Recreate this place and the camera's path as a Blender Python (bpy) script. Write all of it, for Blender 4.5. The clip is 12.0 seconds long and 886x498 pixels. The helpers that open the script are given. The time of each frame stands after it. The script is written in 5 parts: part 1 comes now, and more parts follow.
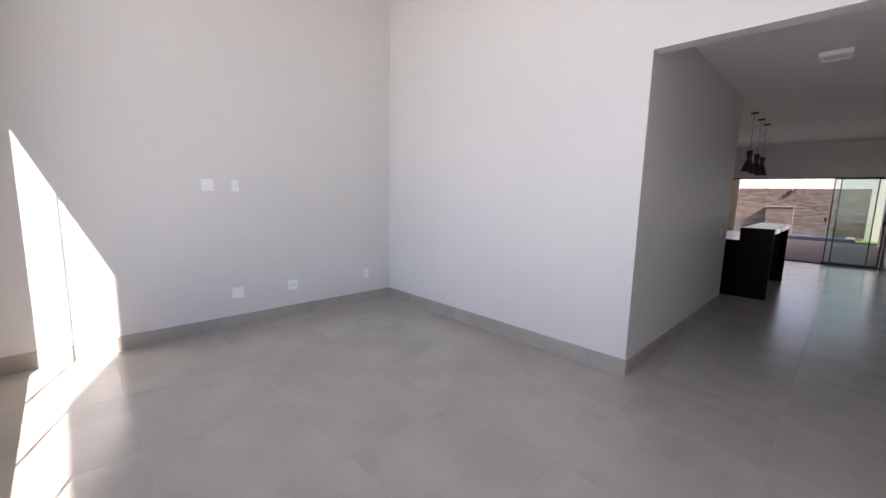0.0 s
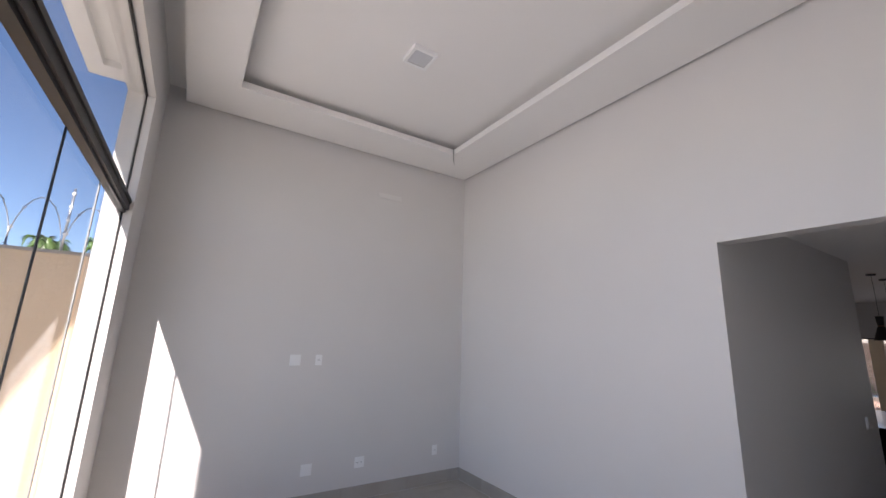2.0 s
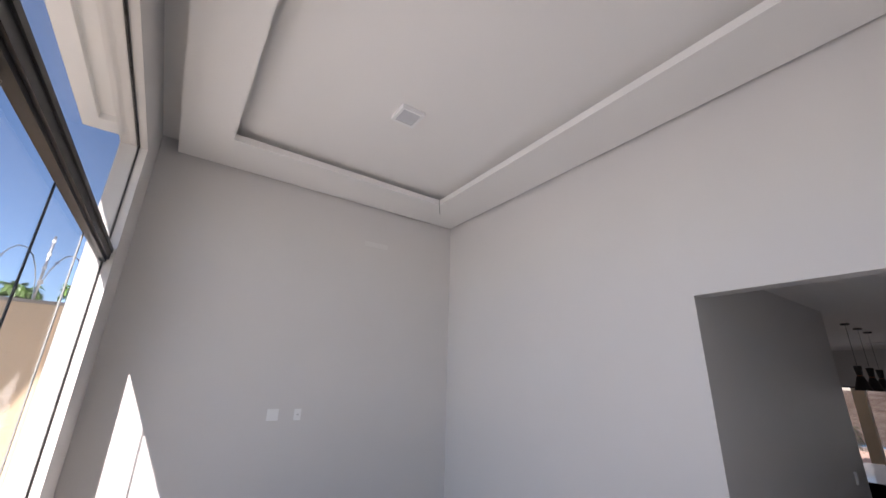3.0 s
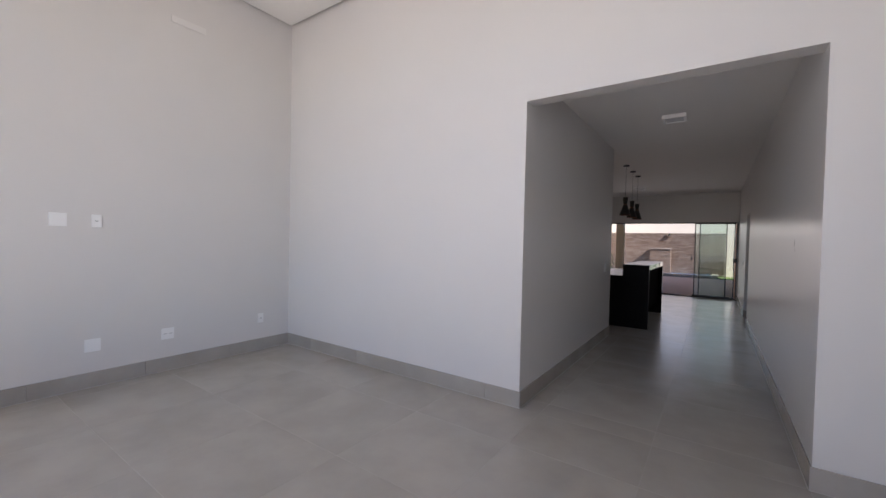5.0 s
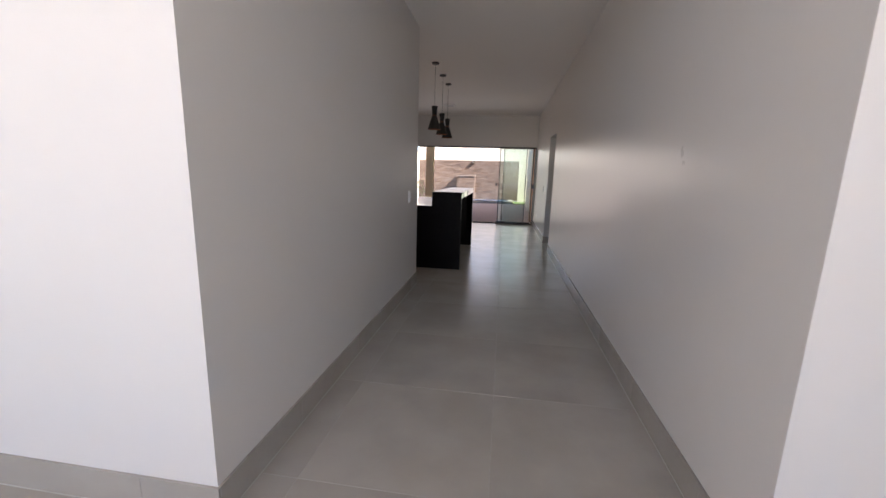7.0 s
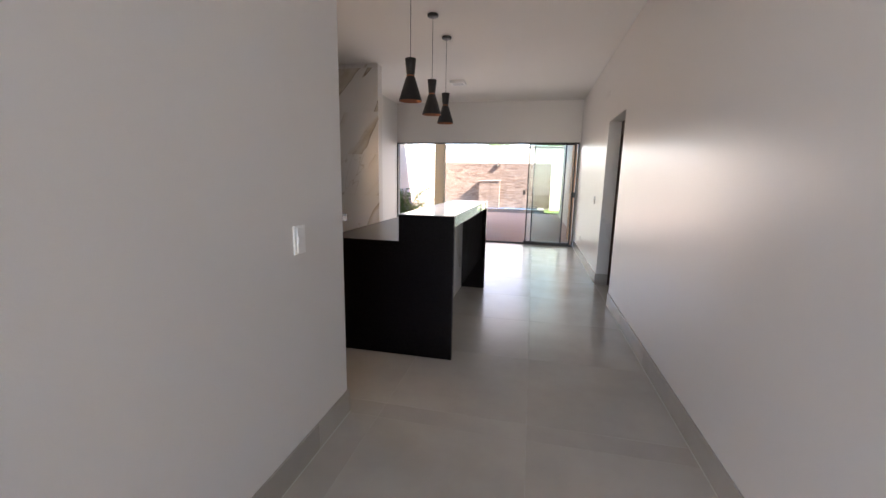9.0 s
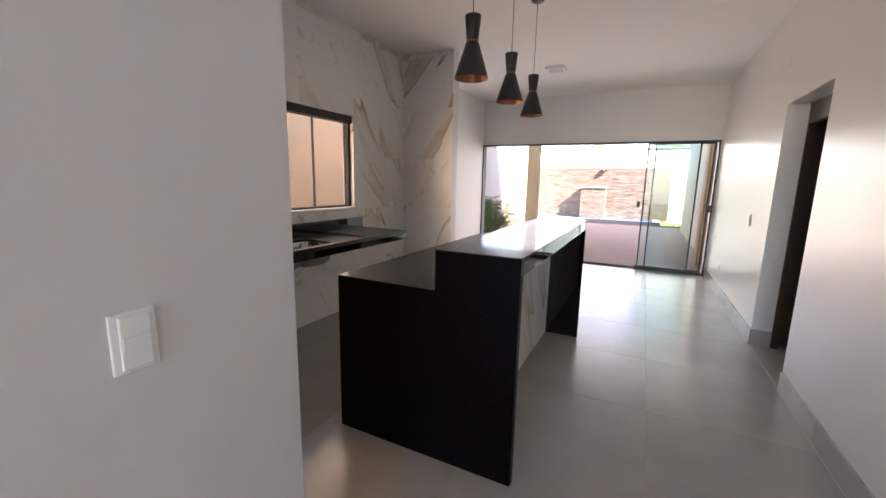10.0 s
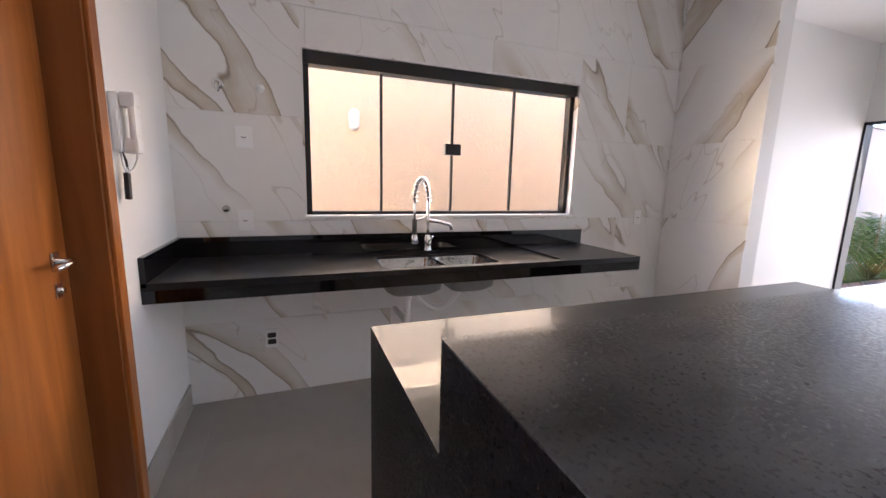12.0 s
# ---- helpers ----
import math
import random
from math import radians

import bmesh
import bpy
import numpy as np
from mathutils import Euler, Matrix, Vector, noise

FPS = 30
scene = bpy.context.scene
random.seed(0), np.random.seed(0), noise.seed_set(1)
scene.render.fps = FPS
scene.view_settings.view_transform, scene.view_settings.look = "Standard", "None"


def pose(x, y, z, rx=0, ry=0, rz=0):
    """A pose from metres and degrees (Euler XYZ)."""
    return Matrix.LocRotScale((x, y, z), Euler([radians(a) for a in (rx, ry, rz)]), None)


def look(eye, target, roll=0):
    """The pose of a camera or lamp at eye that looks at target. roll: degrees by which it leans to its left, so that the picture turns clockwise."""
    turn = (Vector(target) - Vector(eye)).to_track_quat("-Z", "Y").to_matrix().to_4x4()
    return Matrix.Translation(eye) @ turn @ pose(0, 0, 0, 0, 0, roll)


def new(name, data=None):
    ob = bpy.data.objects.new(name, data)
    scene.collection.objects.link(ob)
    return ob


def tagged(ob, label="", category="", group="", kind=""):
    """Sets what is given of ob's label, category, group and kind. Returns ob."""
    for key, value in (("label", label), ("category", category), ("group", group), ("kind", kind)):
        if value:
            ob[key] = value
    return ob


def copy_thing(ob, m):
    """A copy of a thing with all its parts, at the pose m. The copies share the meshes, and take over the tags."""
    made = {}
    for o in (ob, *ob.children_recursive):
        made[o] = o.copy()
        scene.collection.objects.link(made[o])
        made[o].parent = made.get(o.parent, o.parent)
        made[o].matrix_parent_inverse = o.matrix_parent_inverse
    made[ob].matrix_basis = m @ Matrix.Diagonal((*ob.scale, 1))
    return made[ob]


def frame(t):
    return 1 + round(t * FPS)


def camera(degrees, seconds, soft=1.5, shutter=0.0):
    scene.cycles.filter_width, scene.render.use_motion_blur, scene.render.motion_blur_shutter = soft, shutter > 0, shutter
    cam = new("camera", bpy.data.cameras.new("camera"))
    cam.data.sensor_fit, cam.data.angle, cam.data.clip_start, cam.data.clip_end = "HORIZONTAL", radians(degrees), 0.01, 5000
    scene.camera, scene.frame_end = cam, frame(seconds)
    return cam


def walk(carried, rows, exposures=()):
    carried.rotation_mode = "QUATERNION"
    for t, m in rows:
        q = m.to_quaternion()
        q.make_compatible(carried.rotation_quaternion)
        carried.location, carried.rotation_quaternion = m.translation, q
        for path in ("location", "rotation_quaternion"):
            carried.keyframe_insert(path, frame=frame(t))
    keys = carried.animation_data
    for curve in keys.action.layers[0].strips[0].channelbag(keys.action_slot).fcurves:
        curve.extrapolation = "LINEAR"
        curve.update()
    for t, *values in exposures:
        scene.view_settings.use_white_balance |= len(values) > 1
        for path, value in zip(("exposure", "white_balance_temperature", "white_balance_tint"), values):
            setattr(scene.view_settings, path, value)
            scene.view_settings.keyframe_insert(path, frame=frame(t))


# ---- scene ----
cam = camera(97.0, 12.0)
PATH = [
    (0, (1.183, -3.367, 1.52), (-0.234, -1.984, 1.24), 1.3),
    (0.5, (1.208, -3.354, 1.645), (-0.352, -2.109, 1.521), 1.4),
    (1, (1.24, -3.34, 1.753), (-0.396, -2.192, 1.822), 1.7),
    (1.5, (1.287, -3.364, 1.826), (-0.37, -2.275, 2.085), 1.8),
    (2, (1.359, -3.349, 1.896), (-0.295, -2.308, 2.318), 1.9),
    (2.5, (1.375, -3.371, 1.932), (-0.242, -2.341, 2.502), 2.3),
    (2.7, (1.41, -3.369, 1.949), (-0.189, -2.337, 2.561), 2.3),
    (4.3, (1.385, -3.323, 1.772), (-0.01, -1.984, 2.285), 1.8),
    (4.5, (1.382, -3.27, 1.681), (0.03, -1.838, 2.034), 1.6),
    (5, (1.364, -3.174, 1.443), (0.223, -1.532, 1.4), 1.3),
    (5.5, (1.277, -2.867, 1.322), (0.453, -1.065, 1.051), 1.4),
    (6, (1.111, -2.341, 1.266), (0.573, -0.445, 0.929), 1.5),
    (6.5, (1.053, -1.8, 1.33), (0.679, 0.13, 0.962), 1.8),
    (7, (1.02, -1.165, 1.346), (0.732, 0.778, 0.97), 1.6),
    (7.2, (1.011, -0.852, 1.345), (0.743, 1.094, 0.972), 1.5),
    (8.8, (0.989, 1.288, 1.365), (0.63, 3.223, 1.005), 1.5),
    (9, (0.988, 1.55, 1.368), (0.559, 3.471, 1.011), 1.1),
    (9.5, (0.957, 2.133, 1.375), (0.328, 4.0, 1.027), 1.2),
    (10, (0.889, 2.681, 1.418), (0.001, 4.44, 1.076), 1.2),
    (10.5, (0.812, 3.145, 1.408), (-0.357, 4.733, 1.076), 1.3),
    (11, (0.731, 3.53, 1.375), (-0.701, 4.885, 1.043), 1.4),
    (11.5, (0.624, 3.853, 1.379), (-1.039, 4.916, 1.054), 1.4),
    (12, (0.575, 4.081, 1.339), (-1.265, 4.79, 1.005), 1.5),
]
EXPOSURE = [(0, 1.8, 6500, 20), (0.5, 1.62, 6500, 20), (2.5, 1.12, 6400, 21), (4.5, 1.25, 6450, 20), (5.5, 1.9, 6750, 20), (7, 2.4, 6950, 20), (9, 3.5, 6950, 19), (10, 3.8, 6900, 19), (10.5, 3.95, 7050, 19), (11, 4.15, 7500, 21), (11.5, 4.28, 7400, 20), (12, 4.62, 6250, 19)]
walk(cam, [(t, look(eye, target, roll)) for t, eye, target, roll in PATH], EXPOSURE)

# ---- world and sun ----
SUN_TO = Vector((1.0, -0.385, 0.89)).normalized()
world = bpy.data.worlds.new("world")
scene.world = world
world.use_nodes = True
wn = world.node_tree
sky = wn.nodes.new("ShaderNodeTexSky")
sky.sky_type = "NISHITA"
sky.sun_disc = False
sky.sun_elevation = math.asin(SUN_TO.z)
sky.sun_rotation = math.atan2(SUN_TO.x, SUN_TO.y)
sky.air_density, sky.dust_density, sky.ozone_density = 0.8, 0.0, 3.0
wn.links.new(sky.outputs["Color"], wn.nodes["Background"].inputs["Color"])
wn.nodes["Background"].inputs["Strength"].default_value = 0.085
sun_data = bpy.data.lights.new("sun", "SUN")
sun_data.energy, sun_data.angle, sun_data.color = 5.0, radians(0.5), (1.0, 0.94, 0.86)
sun = new("sun", sun_data)
sun.matrix_world = look(SUN_TO * 30, (0, 0, 0))


def sky_light(name, eye, target, width, height, watts, color, spread):
    """Stands in for the sky's light in an opening."""
    data = bpy.data.lights.new(name, "AREA")
    data.shape, data.size, data.size_y, data.energy, data.color, data.spread = "RECTANGLE", width, height, watts, color, radians(spread)
    lamp = new(name, data)
    lamp.matrix_world = look(eye, target)


sky_light("door_daylight", (-0.07, 10.2, 1.06), (-0.07, 5.0, 0.1), 3.8, 2.0, 2.8, (0.95, 0.95, 0.97), 150)
sky_light("kitchen_window_daylight", (-2.0, 5.13, 1.6), (0.0, 5.13, 1.3), 1.85, 0.85, 0.6, (1.0, 0.82, 0.63), 160)
sky_light("window_daylight", (-0.165, -3.87, 2.17), (-0.165, 0.0, 2.17), 5.0, 3.3, 12.0, (0.84, 0.91, 1.0), 140)


# ---- materials ----
def mat(name, color, rough=0.5, metal=0.0, vary=0.08, scale=3.0, bump=0.0, bump_scale=60.0, spec=0.5, coat=0.0, per_object=0.0):
    m = bpy.data.materials.new(name)
    m.use_nodes = True
    nt = m.node_tree
    bsdf = nt.nodes["Principled BSDF"]
    bsdf.inputs["Roughness"].default_value = rough
    bsdf.inputs["Metallic"].default_value = metal
    bsdf.inputs["Specular IOR Level"].default_value = spec
    bsdf.inputs["Coat Weight"].default_value = coat
    tc = nt.nodes.new("ShaderNodeTexCoord")
    if vary or per_object:
        n1 = nt.nodes.new("ShaderNodeTexNoise")
        n1.inputs["Scale"].default_value, n1.inputs["Detail"].default_value = scale, 6
        nt.links.new(tc.outputs["Object"], n1.inputs["Vector"])
        mix = nt.nodes.new("ShaderNodeMix")
        mix.data_type = "RGBA"
        lo = [max(0.0, c * (1 - vary)) for c in color]
        hi = [min(1.0, c * (1 + vary)) for c in color]
        mix.inputs["A"].default_value, mix.inputs["B"].default_value = (*lo, 1), (*hi, 1)
        fac = n1.outputs["Fac"]
        if per_object:
            info = nt.nodes.new("ShaderNodeObjectInfo")
            ad = nt.nodes.new("ShaderNodeMath")
            ad.operation = "MULTIPLY_ADD"
            nt.links.new(info.outputs["Random"], ad.inputs[0])
            ad.inputs[1].default_value = per_object
            nt.links.new(fac, ad.inputs[2])
            fac = ad.outputs[0]
        nt.links.new(fac, mix.inputs["Factor"])
        nt.links.new(mix.outputs["Result"], bsdf.inputs["Base Color"])
        rr = nt.nodes.new("ShaderNodeMapRange")
        rr.inputs["To Min"].default_value, rr.inputs["To Max"].default_value = rough * 0.85, min(1.0, rough * 1.15)
        nt.links.new(n1.outputs["Fac"], rr.inputs["Value"])
        nt.links.new(rr.outputs["Result"], bsdf.inputs["Roughness"])
    else:
        bsdf.inputs["Base Color"].default_value = (*color, 1)
    if bump:
        n2 = nt.nodes.new("ShaderNodeTexNoise")
        n2.inputs["Scale"].default_value, n2.inputs["Detail"].default_value = bump_scale, 5
        nt.links.new(tc.outputs["Object"], n2.inputs["Vector"])
        b = nt.nodes.new("ShaderNodeBump")
        b.inputs["Strength"].default_value, b.inputs["Distance"].default_value = bump, 0.01
        nt.links.new(n2.outputs["Fac"], b.inputs["Height"])
        nt.links.new(b.outputs["Normal"], bsdf.inputs["Normal"])
    return m


def porcelain():
    """Large cement-look porcelain tiles: cloudy grey-beige, satin."""
    m = mat("porcelain", (0.36, 0.335, 0.30), 0.27, vary=0.0)
    nt = m.node_tree
    bsdf = nt.nodes["Principled BSDF"]
    geo = nt.nodes.new("ShaderNodeNewGeometry")
    info = nt.nodes.new("ShaderNodeObjectInfo")
    off = nt.nodes.new("ShaderNodeVectorMath")
    off.operation = "MULTIPLY_ADD"
    nt.links.new(info.outputs["Random"], off.inputs[0])
    off.inputs[1].default_value = (37, 53, 11)
    nt.links.new(geo.outputs["Position"], off.inputs[2])
    big = nt.nodes.new("ShaderNodeTexNoise")
    big.inputs["Scale"].default_value, big.inputs["Detail"].default_value, big.inputs["Roughness"].default_value = 2.0, 5, 0.55
    nt.links.new(off.outputs["Vector"], big.inputs["Vector"])
    mr = nt.nodes.new("ShaderNodeMapRange")
    mr.interpolation_type = "SMOOTHSTEP"
    mr.inputs["From Min"].default_value, mr.inputs["From Max"].default_value = 0.25, 0.75
    nt.links.new(big.outputs["Fac"], mr.inputs["Value"])
    mx = nt.nodes.new("ShaderNodeMix")
    mx.data_type = "RGBA"
    mx.inputs["A"].default_value, mx.inputs["B"].default_value = (0.365, 0.34, 0.303, 1), (0.435, 0.407, 0.368, 1)
    nt.links.new(mr.outputs["Result"], mx.inputs["Factor"])
    nt.links.new(mx.outputs["Result"], bsdf.inputs["Base Color"])
    rr = nt.nodes.new("ShaderNodeMapRange")
    rr.inputs["To Min"].default_value, rr.inputs["To Max"].default_value = 0.20, 0.255
    nt.links.new(big.outputs["Fac"], rr.inputs["Value"])
    nt.links.new(rr.outputs["Result"], bsdf.inputs["Roughness"])
    return m


def marble():
    """White marble-look tile with diagonal gold and grey-brown veins, different on each tile."""
    m = bpy.data.materials.new("marble_tile")
    m.use_nodes = True
    nt = m.node_tree
    L = nt.links.new
    bsdf = nt.nodes["Principled BSDF"]
    bsdf.inputs["Roughness"].default_value = 0.3
    tc = nt.nodes.new("ShaderNodeNewGeometry")
    info = nt.nodes.new("ShaderNodeObjectInfo")
    off = nt.nodes.new("ShaderNodeVectorMath")
    off.operation = "MULTIPLY_ADD"
    L(info.outputs["Random"], off.inputs[0])
    off.inputs[1].default_value = (0, 9, 7)
    L(tc.outputs["Position"], off.inputs[2])
    # the tile's own plane: one level coordinate that folds round the corner, and height
    comb = nt.nodes.new("ShaderNodeCombineXYZ")
    for k, axis in enumerate(((-0.58, 0.58, -0.81), (-0.81, 0.81, 0.58))):
        dot = nt.nodes.new("ShaderNodeVectorMath")
        dot.operation = "DOT_PRODUCT"
        L(off.outputs["Vector"], dot.inputs[0])
        dot.inputs[1].default_value = axis
        L(dot.outputs["Value"], comb.inputs[k])
    depth = nt.nodes.new("ShaderNodeMath")
    depth.operation = "MULTIPLY"
    L(info.outputs["Random"], depth.inputs[0])
    depth.inputs[1].default_value = 31.0
    L(depth.outputs[0], comb.inputs[2])
    # the whole field is bent by a slow and a quick wobble, so that no vein runs straight
    turn = comb
    for scale, amount in ((1.3, 0.22), (4.5, 0.055), (16.0, 0.014)):
        wob = nt.nodes.new("ShaderNodeTexNoise")
        wob.inputs["Scale"].default_value, wob.inputs["Detail"].default_value = scale, 2
        L(comb.outputs["Vector"], wob.inputs["Vector"])
        bend = nt.nodes.new("ShaderNodeVectorMath")
        bend.operation = "MULTIPLY_ADD"
        L(wob.outputs["Color"], bend.inputs[0])
        bend.inputs[1].default_value = (amount, amount, 0)
        L(turn.outputs["Vector"], bend.inputs[2])
        turn = bend

    def stretched(node, scale, stretch, seed):
        mp = nt.nodes.new("ShaderNodeMapping")
        mp.inputs["Scale"].default_value = (stretch, 1, 1)
        mp.inputs["Location"].default_value = (seed, seed * 1.7, seed * 0.3)
        L(turn.outputs["Vector"], mp.inputs["Vector"])
        node.inputs["Scale"].default_value = scale
        L(mp.outputs["Vector"], node.inputs["Vector"])

    def vein(scale, stretch, width, distort, seed, detail=3.0):
        n = nt.nodes.new("ShaderNodeTexNoise")
        n.inputs["Detail"].default_value = detail
        n.inputs["Roughness"].default_value, n.inputs["Distortion"].default_value = 0.5, distort
        stretched(n, scale, stretch, seed)
        s = nt.nodes.new("ShaderNodeMath")
        s.operation = "SUBTRACT"
        L(n.outputs["Fac"], s.inputs[0])
        s.inputs[1].default_value = 0.5
        a = nt.nodes.new("ShaderNodeMath")
        a.operation = "ABSOLUTE"
        L(s.outputs[0], a.inputs[0])
        r = nt.nodes.new("ShaderNodeMapRange")
        r.interpolation_type = "SMOOTHSTEP"
        r.inputs["From Min"].default_value, r.inputs["From Max"].default_value = 0.0, width
        r.inputs["To Min"].default_value, r.inputs["To Max"].default_value = 1.0, 0.0
        L(a.outputs[0], r.inputs["Value"])
        return r.outputs["Result"], s.outputs[0]

    thin, side = vein(1.9, 0.17, 0.0045, 0.0, 3.1, 2.0)
    hair, _ = vein(2.2, 0.30, 0.004, 0.3, 12.4, 3.0)
    # a soft gold band lies along one side of each main vein, hard against the vein and fading outwards
    band = nt.nodes.new("ShaderNodeValToRGB")
    e = band.color_ramp.elements
    e[0].position, e[0].color = 0.499, (0, 0, 0, 1)
    e[1].position, e[1].color = 0.503, (0.85, 0.85, 0.85, 1)
    for at, grey in ((0.516, 0.6), (0.532, 0.45), (0.556, 0.0)):
        k = e.new(at)
        k.color = (grey, grey, grey, 1)
    sh = nt.nodes.new("ShaderNodeMath")
    sh.operation = "ADD"
    L(side, sh.inputs[0])
    sh.inputs[1].default_value = 0.5
    L(sh.outputs[0], band.inputs["Fac"])
    patch = nt.nodes.new("ShaderNodeTexNoise")
    patch.inputs["Detail"].default_value = 2
    stretched(patch, 1.5, 0.3, 7.7)
    pr = nt.nodes.new("ShaderNodeMapRange")
    pr.inputs["From Min"].default_value, pr.inputs["From Max"].default_value = 0.40, 0.56
    L(patch.outputs["Fac"], pr.inputs["Value"])

    def mul(a, b):
        n = nt.nodes.new("ShaderNodeMath")
        n.operation = "MULTIPLY"
        L(a, n.inputs[0])
        if isinstance(b, float):
            n.inputs[1].default_value = b
        else:
            L(b, n.inputs[1])
        return n.outputs[0]

    def lay(base, colour, fac):
        n = nt.nodes.new("ShaderNodeMix")
        n.data_type = "RGBA"
        L(fac, n.inputs["Factor"])
        if isinstance(base, tuple):
            n.inputs["A"].default_value = base
        else:
            L(base, n.inputs["A"])
        n.inputs["B"].default_value = colour
        return n.outputs["Result"]

    cloud = nt.nodes.new("ShaderNodeTexNoise")
    cloud.inputs["Scale"].default_value, cloud.inputs["Detail"].default_value = 1.8, 6
    L(off.outputs["Vector"], cloud.inputs["Vector"])
    c = lay((0.86, 0.85, 0.83, 1), (0.74, 0.73, 0.72, 1), mul(cloud.outputs["Fac"], 0.6))
    grain = nt.nodes.new("ShaderNodeTexNoise")
    grain.inputs["Detail"].default_value = 6
    stretched(grain, 9.0, 0.5, 21.0)
    c = lay(c, (0.47, 0.385, 0.26, 1), mul(mul(mul(band.outputs["Color"], pr.outputs["Result"]), grain.outputs["Fac"]), 1.55))
    c = lay(c, (0.24, 0.17, 0.10, 1), mul(thin, mul(pr.outputs["Result"], 0.85)))
    c = lay(c, (0.42, 0.35, 0.26, 1), mul(mul(hair, cloud.outputs["Fac"]), 0.8))
    L(c, bsdf.inputs["Base Color"])
    return m


def granite(name, rough, bump, pale=1.0, dust=0.0):
    """Black granite with fine grey crystals and, where unwiped, a film of pale dust."""
    m = mat(name, (0.014, 0.014, 0.016), rough, vary=0.0)
    nt = m.node_tree
    bsdf = nt.nodes["Principled BSDF"]
    tc = nt.nodes.new("ShaderNodeTexCoord")
    v = nt.nodes.new("ShaderNodeTexVoronoi")
    v.inputs["Scale"].default_value = 160
    n = nt.nodes.new("ShaderNodeTexNoise")
    n.inputs["Scale"].default_value, n.inputs["Detail"].default_value = 35, 5
    nt.links.new(tc.outputs["Object"], v.inputs["Vector"])
    nt.links.new(tc.outputs["Object"], n.inputs["Vector"])
    mx = nt.nodes.new("ShaderNodeMath")
    mx.operation = "MULTIPLY"
    nt.links.new(v.outputs["Color"], mx.inputs[0])
    nt.links.new(n.outputs["Fac"], mx.inputs[1])
    ramp = nt.nodes.new("ShaderNodeValToRGB")
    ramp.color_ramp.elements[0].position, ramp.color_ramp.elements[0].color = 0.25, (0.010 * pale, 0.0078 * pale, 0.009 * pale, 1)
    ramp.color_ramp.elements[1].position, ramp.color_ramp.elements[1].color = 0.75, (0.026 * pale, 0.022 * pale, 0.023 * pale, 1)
    nt.links.new(mx.outputs[0], ramp.inputs["Fac"])
    nt.links.new(ramp.outputs["Color"], bsdf.inputs["Base Color"])
    if bump:
        pits = nt.nodes.new("ShaderNodeTexNoise")
        pits.inputs["Scale"].default_value, pits.inputs["Detail"].default_value, pits.inputs["Roughness"].default_value = 130, 4, 0.6
        nt.links.new(tc.outputs["Object"], pits.inputs["Vector"])
        relief = nt.nodes.new("ShaderNodeBump")
        relief.inputs["Strength"].default_value, relief.inputs["Distance"].default_value = bump, 0.01
        nt.links.new(pits.outputs["Fac"], relief.inputs["Height"])
        nt.links.new(relief.outputs["Normal"], bsdf.inputs["Normal"])
        nt.links.new(relief.outputs["Normal"], bsdf.inputs["Coat Normal"])
        flake = nt.nodes.new("ShaderNodeMapRange")
        flake.inputs["From Min"].default_value, flake.inputs["From Max"].default_value = 0.42, 0.66
        flake.inputs["To Min"].default_value, flake.inputs["To Max"].default_value = rough * 0.75, rough * 1.25
        nt.links.new(pits.outputs["Fac"], flake.inputs["Value"])
        nt.links.new(flake.outputs["Result"], bsdf.inputs["Roughness"])
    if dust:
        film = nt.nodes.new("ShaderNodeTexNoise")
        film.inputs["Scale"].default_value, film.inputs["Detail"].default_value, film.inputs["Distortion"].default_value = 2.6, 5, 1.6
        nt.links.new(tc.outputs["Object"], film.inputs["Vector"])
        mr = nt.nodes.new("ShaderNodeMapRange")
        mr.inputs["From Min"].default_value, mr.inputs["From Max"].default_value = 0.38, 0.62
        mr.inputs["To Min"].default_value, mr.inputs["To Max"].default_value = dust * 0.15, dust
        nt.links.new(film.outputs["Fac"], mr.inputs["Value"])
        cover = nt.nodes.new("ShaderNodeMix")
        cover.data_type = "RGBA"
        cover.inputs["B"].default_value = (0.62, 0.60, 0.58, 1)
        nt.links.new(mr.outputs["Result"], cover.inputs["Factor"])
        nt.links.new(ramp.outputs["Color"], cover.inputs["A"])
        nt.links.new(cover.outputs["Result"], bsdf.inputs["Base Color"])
    return m


def wood(name, dark, light, rough):
    m = mat(name, light, rough, vary=0.0, bump=0.03, bump_scale=40)
    nt = m.node_tree
    bsdf = nt.nodes["Principled BSDF"]
    tc = nt.nodes.new("ShaderNodeTexCoord")
    mp = nt.nodes.new("ShaderNodeMapping")
    mp.inputs["Scale"].default_value = (9, 9, 0.7)
    nt.links.new(tc.outputs["Object"], mp.inputs["Vector"])
    n = nt.nodes.new("ShaderNodeTexNoise")
    n.inputs["Scale"].default_value, n.inputs["Detail"].default_value, n.inputs["Distortion"].default_value = 1.6, 7, 0.7
    nt.links.new(mp.outputs["Vector"], n.inputs["Vector"])
    ramp = nt.nodes.new("ShaderNodeValToRGB")
    ramp.color_ramp.elements[0].position, ramp.color_ramp.elements[0].color = 0.3, (*dark, 1)
    ramp.color_ramp.elements[1].position, ramp.color_ramp.elements[1].color = 0.72, (*light, 1)
    nt.links.new(n.outputs["Fac"], ramp.inputs["Fac"])
    nt.links.new(ramp.outputs["Color"], bsdf.inputs["Base Color"])
    return m


